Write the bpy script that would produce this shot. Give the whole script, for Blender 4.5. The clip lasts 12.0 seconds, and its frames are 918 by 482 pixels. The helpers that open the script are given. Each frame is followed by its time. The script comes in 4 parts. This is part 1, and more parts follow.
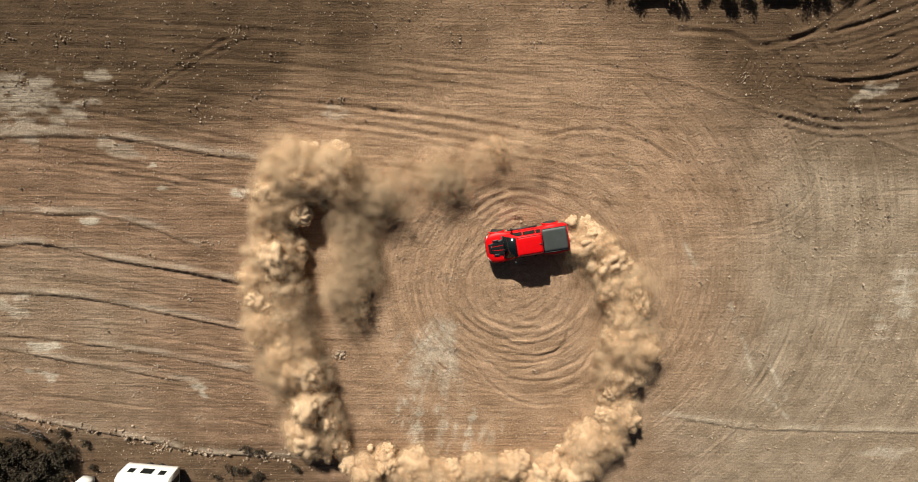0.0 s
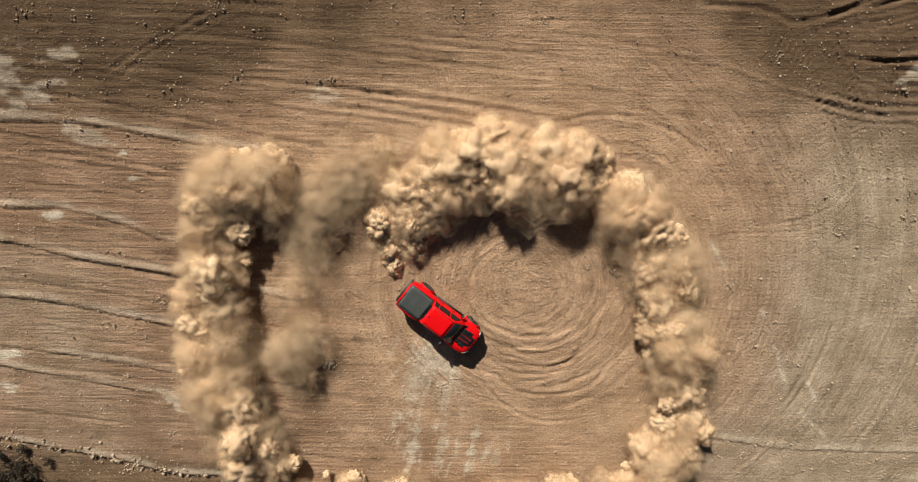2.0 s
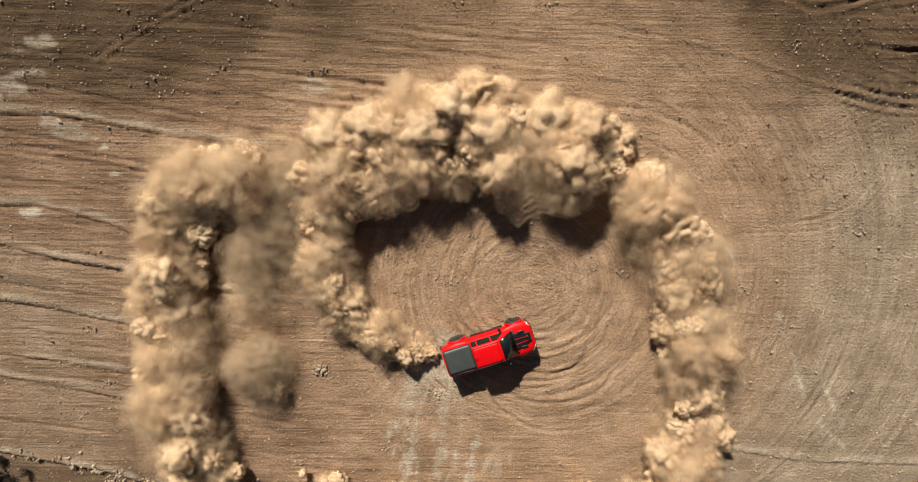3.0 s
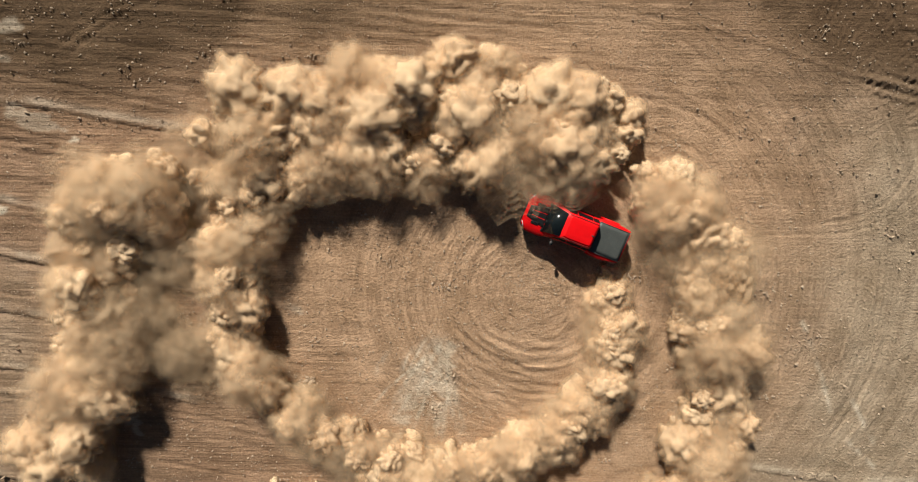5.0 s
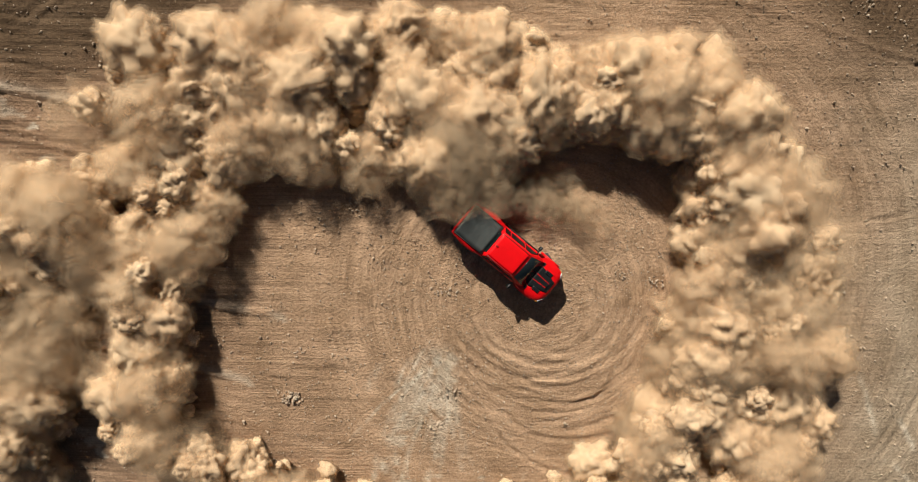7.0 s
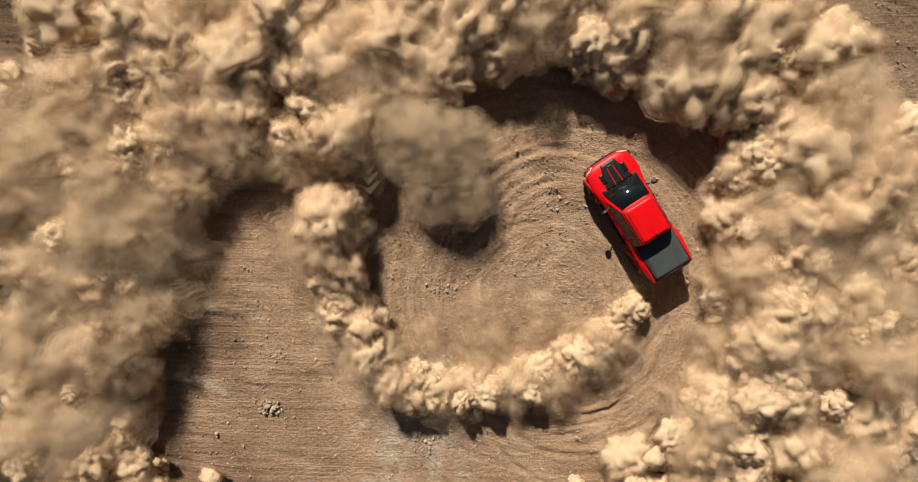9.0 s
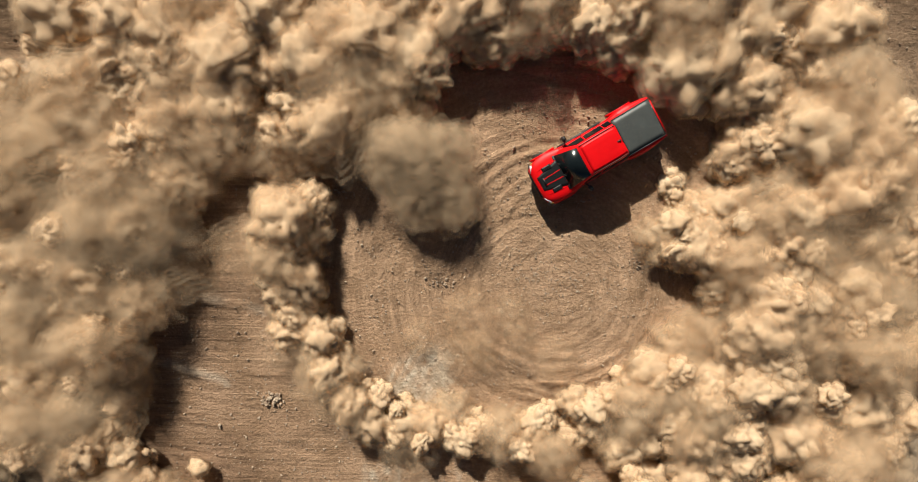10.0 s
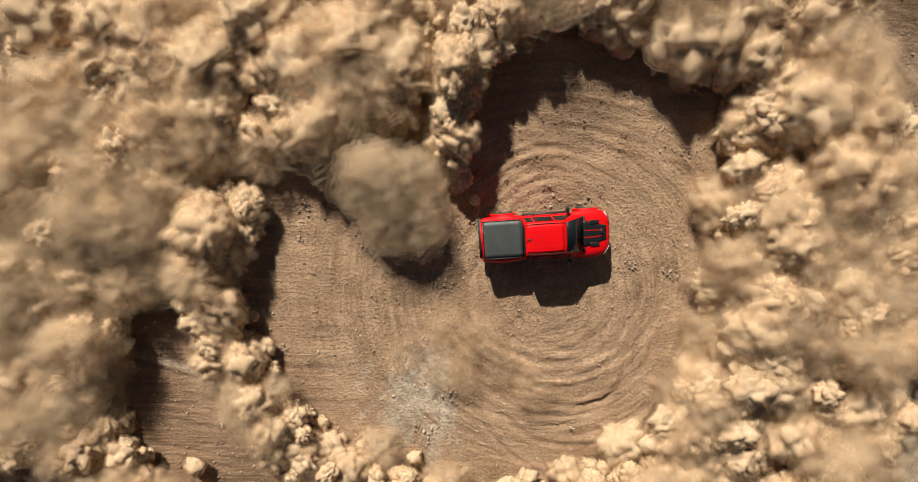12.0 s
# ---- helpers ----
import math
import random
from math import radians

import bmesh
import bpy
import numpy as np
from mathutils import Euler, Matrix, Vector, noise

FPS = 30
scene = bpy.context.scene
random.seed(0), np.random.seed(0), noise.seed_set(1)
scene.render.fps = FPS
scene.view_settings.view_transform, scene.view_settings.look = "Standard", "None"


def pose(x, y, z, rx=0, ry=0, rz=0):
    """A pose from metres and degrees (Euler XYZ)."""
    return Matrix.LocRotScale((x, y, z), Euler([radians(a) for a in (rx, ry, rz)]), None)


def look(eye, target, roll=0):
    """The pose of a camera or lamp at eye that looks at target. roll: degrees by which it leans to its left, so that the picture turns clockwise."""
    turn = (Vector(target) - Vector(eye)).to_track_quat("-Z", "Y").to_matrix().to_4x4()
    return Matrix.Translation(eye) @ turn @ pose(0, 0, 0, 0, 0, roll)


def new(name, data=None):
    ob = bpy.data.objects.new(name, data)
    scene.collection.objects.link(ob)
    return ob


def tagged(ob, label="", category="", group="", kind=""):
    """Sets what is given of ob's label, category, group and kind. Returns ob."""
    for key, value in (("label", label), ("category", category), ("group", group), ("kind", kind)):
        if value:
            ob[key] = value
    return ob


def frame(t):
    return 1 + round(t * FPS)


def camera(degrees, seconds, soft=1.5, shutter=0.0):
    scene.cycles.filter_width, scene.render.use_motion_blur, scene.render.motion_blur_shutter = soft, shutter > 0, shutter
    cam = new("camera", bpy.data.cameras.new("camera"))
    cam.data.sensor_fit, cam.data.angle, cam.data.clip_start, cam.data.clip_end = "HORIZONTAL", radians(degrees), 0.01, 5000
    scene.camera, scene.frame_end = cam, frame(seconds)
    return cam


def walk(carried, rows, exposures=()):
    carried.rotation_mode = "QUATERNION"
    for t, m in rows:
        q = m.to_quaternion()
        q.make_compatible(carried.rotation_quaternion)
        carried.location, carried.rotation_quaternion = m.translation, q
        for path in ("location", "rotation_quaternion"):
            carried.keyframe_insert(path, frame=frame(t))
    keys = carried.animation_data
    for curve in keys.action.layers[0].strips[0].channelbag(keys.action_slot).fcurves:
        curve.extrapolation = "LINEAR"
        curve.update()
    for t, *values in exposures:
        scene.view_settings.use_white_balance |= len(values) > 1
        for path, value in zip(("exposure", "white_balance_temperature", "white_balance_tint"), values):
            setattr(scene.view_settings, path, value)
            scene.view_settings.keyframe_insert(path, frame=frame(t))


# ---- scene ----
# ---------------------------------------------------------------- camera
cam = camera(90.0, 12.0, 1.0)
walk(cam, [
    (0.0, pose(-0.905, 6.951, 31.478, -12.18, 0.02, 0.29)),
    (0.5, pose(-0.937, 6.576, 30.855, -11.87, 0.05, 0.32)),
    (1.0, pose(-0.955, 6.277, 30.154, -11.66, 0.11, 0.34)),
    (1.5, pose(-0.984, 5.948, 29.361, -11.42, 0.09, 0.39)),
    (2.0, pose(-0.972, 5.584, 28.576, -11.09, 0.18, 0.42)),
    (2.5, pose(-0.919, 5.243, 27.793, -10.78, 0.21, 0.46)),
    (3.0, pose(-0.872, 4.999, 27.150, -10.54, 0.29, 0.47)),
    (5.0, pose(-0.790, 4.470, 25.111, -9.99, 0.39, 0.63)),
    (5.5, pose(-0.811, 4.229, 24.555, -9.70, 0.40, 0.65)),
    (6.0, pose(-0.862, 3.929, 23.946, -9.30, 0.34, 0.69)),
    (6.5, pose(-0.898, 3.674, 23.272, -8.96, 0.36, 0.73)),
    (7.0, pose(-0.898, 3.460, 22.623, -8.67, 0.39, 0.75)),
    (7.2, pose(-0.844, 3.335, 22.407, -8.41, 0.44, 0.77)),
    (8.8, pose(-0.830, 2.525, 20.287, -7.87, 0.47, 0.92)),
    (9.0, pose(-0.771, 2.432, 20.187, -8.05, 0.61, 0.83)),
    (9.5, pose(-0.694, 2.300, 20.308, -8.13, 0.77, 0.80)),
    (10.0, pose(-0.624, 2.250, 20.593, -8.07, 0.80, 0.78)),
    (10.5, pose(-0.659, 2.234, 20.742, -7.95, 0.69, 0.79)),
    (11.0, pose(-0.653, 2.223, 20.849, -7.86, 0.71, 0.76)),
    (11.5, pose(-0.606, 2.217, 20.935, -7.74, 0.82, 0.67)),
    (12.0, pose(-0.552, 2.218, 20.990, -7.65, 0.80, 0.73)),
])

# ---------------------------------------------------------------- light
SUN_DIR = Vector((-0.27, 0.80, 0.53)).normalized()      # from the ground towards the sun
world = bpy.data.worlds.new("sky")
scene.world = world
world.use_nodes = True
wn = world.node_tree
sky = wn.nodes.new("ShaderNodeTexSky")
sky.sky_type = "NISHITA"
sky.sun_disc = False
sky.sun_elevation = math.asin(SUN_DIR.z)
sky.sun_rotation = math.atan2(SUN_DIR.x, SUN_DIR.y)
sky.dust_density = 2.0
wn.nodes["Background"].inputs["Strength"].default_value = 0.016
wn.links.new(sky.outputs[0], wn.nodes["Background"].inputs["Color"])

sun_data = bpy.data.lights.new("sun", "SUN")
sun_data.energy = 5.0
sun_data.angle = radians(0.6)
sun_data.color = (1.0, 0.93, 0.82)
sun = new("sun", sun_data)
sun.matrix_world = look(SUN_DIR * 300, (0, 0, 0))
scene.view_settings.exposure = 0.62
scene.cycles.transparent_max_bounces = 40

# ---------------------------------------------------------------- helpers
def part(name, bm, material, parent=None, label="", smooth=True, extra=()):
    me = bpy.data.meshes.new(name)
    bm.to_mesh(me)
    bm.free()
    for p in me.polygons:
        p.use_smooth = smooth
    for m in (material, *extra):
        me.materials.append(m)
    ob = new(name, me)
    if parent is not None:
        ob.parent = parent
    if label:
        ob["label"] = label
    return ob


def empty(name, m=None):
    ob = new(name)
    ob.empty_display_size = 0.3
    if m is not None:
        ob.matrix_world = m
    return ob


def box(bm, x0, x1, y0, y1, z0, z1, bevel=0.0, segments=2):
    r = bmesh.ops.create_cube(bm, size=1, matrix=Matrix.LocRotScale(((x0 + x1) / 2, (y0 + y1) / 2, (z0 + z1) / 2), None, (x1 - x0, y1 - y0, z1 - z0)))
    if bevel:
        edges = list({e for v in r["verts"] for e in v.link_edges})
        bmesh.ops.bevel(bm, geom=edges, offset=bevel, segments=segments, affect="EDGES")
    return bm


def loft(rings, close_ends=True):
    """A skin over rings that have equally many points each."""
    bm = bmesh.new()
    vs = [[bm.verts.new(p) for p in r] for r in rings]
    n = len(rings[0])
    for a, b in zip(vs, vs[1:]):
        for i in range(n):
            bm.faces.new((a[i], a[(i + 1) % n], b[(i + 1) % n], b[i]))
    if close_ends:
        bm.faces.new(vs[0][::-1])
        bm.faces.new(vs[-1])
    bmesh.ops.recalc_face_normals(bm, faces=bm.faces)
    return bm


def tube(points, radius, sides=6):
    rings = []
    for i, p in enumerate(points):
        a, b = Vector(points[max(0, i - 1)]), Vector(points[min(len(points) - 1, i + 1)])
        q = (b - a).to_track_quat("Z", "Y")
        rings.append([Vector(p) + q @ Vector((radius * math.cos(k * math.tau / sides), radius * math.sin(k * math.tau / sides), 0)) for k in range(sides)])
    return loft(rings)


TABLE = np.random.default_rng(7).random((256, 256))


def value_noise(x, y, size, seed=0):
    """Smooth noise from 0 to 1 with cells of that size, for arrays."""
    u, v = x / size + seed * 17.31, y / size + seed * 9.77
    i, j = np.floor(u).astype(int), np.floor(v).astype(int)
    fu, fv = u - i, v - j
    fu, fv = fu * fu * (3 - 2 * fu), fv * fv * (3 - 2 * fv)
    g = lambda a, b: TABLE[a % 256, b % 256]
    return (g(i, j) * (1 - fu) + g(i + 1, j) * fu) * (1 - fv) + (g(i, j + 1) * (1 - fu) + g(i + 1, j + 1) * fu) * fv


def fractal(x, y, size, octaves=4, seed=0, gain=0.5):
    total, amp, norm = 0.0, 1.0, 0.0
    for k in range(octaves):
        total = total + amp * value_noise(x, y, size / 2 ** k, seed + k)
        norm += amp
        amp *= gain
    return total / norm


# ---------------------------------------------------------------- materials
def nodes_of(name):
    m = bpy.data.materials.new(name)
    m.use_nodes = True
    t = m.node_tree
    return m, t, t.nodes["Principled BSDF"]


def noise_node(t, scale, detail=6.0, rough=0.6, coords="Object"):
    c = t.nodes.new("ShaderNodeTexCoord")
    n = t.nodes.new("ShaderNodeTexNoise")
    n.inputs["Scale"].default_value = scale
    n.inputs["Detail"].default_value = detail
    n.inputs["Roughness"].default_value = rough
    t.links.new(c.outputs[coords], n.inputs["Vector"])
    return n


def mix_color(t, fac, a, b, blend="MIX"):
    n = t.nodes.new("ShaderNodeMix")
    n.data_type = "RGBA"
    n.blend_type = blend
    for key, value in ((0, fac), (6, a), (7, b)):
        if hasattr(value, "is_linked"):
            t.links.new(value, n.inputs[key])
        elif isinstance(value, (int, float)):
            n.inputs[key].default_value = value
        else:
            n.inputs[key].default_value = (*value, 1)
    return n.outputs[2]


def ramp(t, value, lo, hi):
    n = t.nodes.new("ShaderNodeMapRange")
    n.inputs["From Min"].default_value = lo
    n.inputs["From Max"].default_value = hi
    t.links.new(value, n.inputs["Value"])
    return n.outputs["Result"]


def bump(t, bsdf, height, strength, distance):
    b = t.nodes.new("ShaderNodeBump")
    b.inputs["Strength"].default_value = strength
    b.inputs["Distance"].default_value = distance
    t.links.new(height, b.inputs["Height"])
    t.links.new(b.outputs[0], bsdf.inputs["Normal"])


def plain(name, color, rough, metal=0.0, coat=0.0, vary=0.25, scale=9.0, grime=None, gloss=0.5):
    """A surface of one colour with dust and wear at two scales."""
    m, t, s = nodes_of(name)
    big, fine = noise_node(t, scale * 0.25, 3), noise_node(t, scale * 6, 5)
    c = mix_color(t, ramp(t, big.outputs["Fac"], 0.35, 0.7), color, tuple(v * (1 - vary) for v in color))
    if grime:
        c = mix_color(t, ramp(t, fine.outputs["Fac"], 0.5, 0.95), c, grime)
    t.links.new(c, s.inputs["Base Color"])
    s.inputs["Metallic"].default_value = metal
    s.inputs["Specular IOR Level"].default_value = gloss
    s.inputs["Coat Weight"].default_value = coat
    s.inputs["Coat Roughness"].default_value = 0.12
    r = ramp(t, fine.outputs["Fac"], 0.2, 0.8)
    k = t.nodes.new("ShaderNodeMath")
    k.operation = "MULTIPLY_ADD"
    k.inputs[1].default_value, k.inputs[2].default_value = 0.15, rough - 0.07
    t.links.new(r, k.inputs[0])
    t.links.new(k.outputs[0], s.inputs["Roughness"])
    return m


RED = plain("red_paint", (0.68, 0.002, 0.005), 0.45, vary=0.12, grime=(0.60, 0.02, 0.015), gloss=0.22)
BLACK_PAINT = plain("black_paint", (0.010, 0.011, 0.012), 0.45, vary=0.2, grime=(0.025, 0.023, 0.02), gloss=0.3)
TRIM = plain("black_plastic", (0.02, 0.02, 0.02), 0.6, grime=(0.06, 0.05, 0.04))
GLASS = plain("dark_glass", (0.008, 0.012, 0.013), 0.14, gloss=0.5)
VINYL = plain("bed_cover_vinyl", (0.055, 0.064, 0.062), 0.5, vary=0.3, grime=(0.12, 0.11, 0.09), scale=4)
RUBBER = plain("rubber", (0.022, 0.021, 0.02), 0.8, grime=(0.16, 0.12, 0.08))
ALLOY = plain("dark_alloy", (0.10, 0.10, 0.105), 0.35, metal=0.9, grime=(0.12, 0.1, 0.08))
CHROME = plain("bright_metal", (0.6, 0.6, 0.6), 0.3, metal=0.9)
LAMP_CLEAR = plain("clear_lamp", (0.65, 0.66, 0.66), 0.15, coat=0.6)
LAMP_RED = plain("red_lamp", (0.30, 0.01, 0.01), 0.2, coat=0.6)
LAMP_AMBER = plain("amber_lamp", (0.55, 0.2, 0.02), 0.3)
WHITE = plain("white_panel", (0.74, 0.74, 0.70), 0.55, vary=0.12, grime=(0.55, 0.50, 0.42), scale=3)
OCHRE = plain("ochre_board", (0.42, 0.28, 0.07), 0.7, vary=0.3, grime=(0.3, 0.22, 0.12), scale=3)
WOOD = plain("weathered_wood", (0.24, 0.18, 0.12), 0.85, vary=0.35, scale=5)
LEAF = plain("dry_scrub_leaf", (0.048, 0.036, 0.018), 0.8, vary=0.5, scale=12)
TWIG = plain("scrub_twig", (0.10, 0.07, 0.045), 0.9, vary=0.4, scale=12)


def make_soil():
    m, t, s = nodes_of("dry_soil")
    geo = t.nodes.new("ShaderNodeTexCoord")
    attr = {}
    for key in ("grey", "pale_soil", "olive", "ochre"):
        a = t.nodes.new("ShaderNodeAttribute")
        a.attribute_name = key
        attr[key] = a.outputs["Fac"]
    large, mid, fine, grit = (noise_node(t, s_, d, 0.62) for s_, d in ((0.10, 4), (0.42, 7), (7.0, 6), (34.0, 4)))
    # streaks of the blade that levelled the field
    mp = t.nodes.new("ShaderNodeMapping")
    mp.inputs["Rotation"].default_value = (0, 0, radians(9))
    mp.inputs["Scale"].default_value = (0.16, 3.4, 1)
    t.links.new(geo.outputs["Object"], mp.inputs["Vector"])
    streak = t.nodes.new("ShaderNodeTexNoise")
    streak.inputs["Scale"].default_value = 1.0
    streak.inputs["Detail"].default_value = 7
    streak.inputs["Roughness"].default_value = 0.65
    t.links.new(mp.outputs[0], streak.inputs["Vector"])
    mp2 = t.nodes.new("ShaderNodeMapping")
    mp2.inputs["Rotation"].default_value = (0, 0, radians(7.5))
    mp2.inputs["Scale"].default_value = (0.13, 5.2, 1)
    t.links.new(geo.outputs["Object"], mp2.inputs["Vector"])
    # wheel scratches that run round the ring
    sub = t.nodes.new("ShaderNodeVectorMath")
    sub.operation = "SUBTRACT"
    sub.inputs[1].default_value = (3.5, -3.0, 0)
    t.links.new(geo.outputs["Object"], sub.inputs[0])
    flat = t.nodes.new("ShaderNodeVectorMath")
    flat.operation = "MULTIPLY"
    flat.inputs[1].default_value = (1, 1, 0)
    t.links.new(sub.outputs[0], flat.inputs[0])
    rad = t.nodes.new("ShaderNodeVectorMath")
    rad.operation = "LENGTH"
    t.links.new(flat.outputs[0], rad.inputs[0])
    sep = t.nodes.new("ShaderNodeSeparateXYZ")
    t.links.new(sub.outputs[0], sep.inputs[0])
    ang = t.nodes.new("ShaderNodeMath")
    ang.operation = "ARCTAN2"
    t.links.new(sep.outputs["Y"], ang.inputs[0])
    t.links.new(sep.outputs["X"], ang.inputs[1])
    polar = t.nodes.new("ShaderNodeCombineXYZ")
    t.links.new(rad.outputs["Value"], polar.inputs["X"])
    t.links.new(ang.outputs[0], polar.inputs["Y"])
    mp3 = t.nodes.new("ShaderNodeMapping")
    mp3.inputs["Scale"].default_value = (2.6, 1.6, 1)
    t.links.new(polar.outputs[0], mp3.inputs["Vector"])
    lines = []
    for source in (mp2, mp3):
        n = t.nodes.new("ShaderNodeTexNoise")
        n.inputs["Scale"].default_value = 1.0
        n.inputs["Detail"].default_value = 6
        n.inputs["Roughness"].default_value = 0.72
        n.inputs["Distortion"].default_value = 0.15
        t.links.new(source.outputs[0], n.inputs["Vector"])
        lines.append(n.outputs["Fac"])
    swirl = t.nodes.new("ShaderNodeAttribute")
    swirl.attribute_name = "swirl"
    pick = t.nodes.new("ShaderNodeMix")
    t.links.new(swirl.outputs["Fac"], pick.inputs[0])
    t.links.new(lines[0], pick.inputs[2])
    t.links.new(lines[1], pick.inputs[3])
    patchy = t.nodes.new("ShaderNodeMix")      # the scratches show in patches only
    t.links.new(ramp(t, noise_node(t, 0.35, 5, 0.65).outputs["Fac"], 0.32, 0.54), patchy.inputs[0])
    patchy.inputs[2].default_value = 0.52
    t.links.new(pick.outputs[0], patchy.inputs[3])
    scratch = patchy.outputs[0]
    c = mix_color(t, ramp(t, large.outputs["Fac"], 0.35, 0.65), (0.320, 0.212, 0.138), (0.375, 0.254, 0.168))
    c = mix_color(t, ramp(t, streak.outputs["Fac"], 0.46, 0.70), c, (0.205, 0.136, 0.090))
    c = mix_color(t, attr["grey"], c, (0.44, 0.365, 0.268))
    c = mix_color(t, attr["olive"], c, (0.108, 0.073, 0.042))
    c = mix_color(t, attr["ochre"], c, (0.525, 0.365, 0.238))
    c = mix_color(t, attr["pale_soil"], c, (0.66, 0.60, 0.49))
    k = mix_color(t, ramp(t, mid.outputs["Fac"], 0.35, 0.7), (0.80, 0.765, 0.72), (1.18, 1.17, 1.17))
    c = mix_color(t, 1.0, c, k, "MULTIPLY")
    k = mix_color(t, ramp(t, fine.outputs["Fac"], 0.3, 0.72), (0.70, 0.69, 0.68), (1.14, 1.14, 1.14))
    c = mix_color(t, 1.0, c, k, "MULTIPLY")
    k = mix_color(t, ramp(t, scratch, 0.36, 0.66), (0.62, 0.60, 0.58), (1.20, 1.20, 1.20))
    c = mix_color(t, 1.0, c, k, "MULTIPLY")
    t.links.new(c, s.inputs["Base Color"])
    s.inputs["Roughness"].default_value = 0.95
    s.inputs["Specular IOR Level"].default_value = 0.15
    add = t.nodes.new("ShaderNodeMath")
    add.operation = "MULTIPLY_ADD"
    add.inputs[1].default_value = 0.5
    t.links.new(grit.outputs["Fac"], add.inputs[0])
    t.links.new(fine.outputs["Fac"], add.inputs[2])
    both = t.nodes.new("ShaderNodeMath")
    both.operation = "MULTIPLY_ADD"
    both.inputs[1].default_value = 1.1
    t.links.new(scratch, both.inputs[0])
    t.links.new(add.outputs[0], both.inputs[2])
    bump(t, s, both.outputs[0], 1.0, 0.11)
    return m


SOIL = make_soil()


def make_stone():
    m, t, s = nodes_of("field_stone")
    g = t.nodes.new("ShaderNodeNewGeometry")
    f = noise_node(t, 14, 5)
    c = mix_color(t, g.outputs["Random Per Island"], (0.20, 0.145, 0.10), (0.47, 0.38, 0.28))
    c = mix_color(t, ramp(t, f.outputs["Fac"], 0.4, 0.8), c, (0.30, 0.22, 0.15))
    t.links.new(c, s.inputs["Base Color"])
    s.inputs["Roughness"].default_value = 0.9
    bump(t, s, f.outputs["Fac"], 0.6, 0.02)
    return m


STONE = make_stone()


def make_dust(name, cover, through_light, pale=1.0, lo=0.2, hi=0.8):
    """Airborne dust: matt, lets some light through; cover below 1 leaves it thin and uneven."""
    m, t, s = nodes_of(name)
    out = t.nodes["Material Output"]
    info = t.nodes.new("ShaderNodeObjectInfo")
    big, fine = noise_node(t, 0.9, 3), noise_node(t, 2.2, 4, 0.5)
    pink, cream, tan = (tuple(v * pale for v in k) for k in (DUST_PINK, DUST_CREAM, DUST_TAN))
    c = mix_color(t, info.outputs["Random"], pink, cream)
    c = mix_color(t, ramp(t, big.outputs["Fac"], 0.35, 0.7), c, tan)
    dif = t.nodes.new("ShaderNodeBsdfDiffuse")
    tra = t.nodes.new("ShaderNodeBsdfTranslucent")
    t.links.new(c, dif.inputs["Color"])
    t.links.new(c, tra.inputs["Color"])
    b = t.nodes.new("ShaderNodeBump")
    b.inputs["Strength"].default_value = 0.12
    b.inputs["Distance"].default_value = 0.2
    t.links.new(fine.outputs["Fac"], b.inputs["Height"])
    t.links.new(b.outputs[0], dif.inputs["Normal"])
    mx = t.nodes.new("ShaderNodeMixShader")
    mx.inputs[0].default_value = through_light
    t.links.new(dif.outputs[0], mx.inputs[1])
    t.links.new(tra.outputs[0], mx.inputs[2])
    t.nodes.remove(s)
    last = mx
    if cover < 1:
        thin = t.nodes.new("ShaderNodeBsdfTransparent")
        veil = t.nodes.new("ShaderNodeMixShader")
        k = t.nodes.new("ShaderNodeMath")
        k.operation = "MULTIPLY"
        k.inputs[1].default_value = cover
        t.links.new(ramp(t, fine.outputs["Fac"], lo, hi), k.inputs[0])
        t.links.new(k.outputs[0], veil.inputs[0])
        t.links.new(thin.outputs[0], veil.inputs[1])
        t.links.new(mx.outputs[0], veil.inputs[2])
        last = veil
    t.links.new(last.outputs[0], out.inputs["Surface"])
    return m


DUST_PINK, DUST_CREAM, DUST_TAN = (0.60, 0.450, 0.297), (0.67, 0.535, 0.372), (0.63, 0.485, 0.327)
DUST_DENSE = make_dust("dense_dust", 1.0, 0.16)
DUST_HALF = make_dust("half_dense_dust", 0.60, 0.3, 1.1)
DUST_THIN = make_dust("thin_dust", 0.40, 0.45, 1.15)
DUST_FAINT = make_dust("faint_dust", 0.22, 0.5, 1.2)
DUST_HAZE = make_dust("dust_haze", 0.10, 0.5, 1.3)

# ---------------------------------------------------------------- ground
def curve_points(points, step=0.25):
    """A smooth line through a few points of the plan."""
    p = [Vector((x, y)) for x, y in points]
    p = [p[0] * 2 - p[1]] + p + [p[-1] * 2 - p[-2]]
    out = []
    for a, b, c, d in zip(p, p[1:], p[2:], p[3:]):
        n = max(2, int((c - b).length / step))
        for i in range(n):
            u = i / n
            q = 0.5 * (2 * b + (c - a) * u + (2 * a - 5 * b + 4 * c - d) * u * u + (3 * b - a - 3 * c + d) * u ** 3)
            out.append((q.x, q.y))
    out.append(tuple(p[-2]))
    return np.array(out)


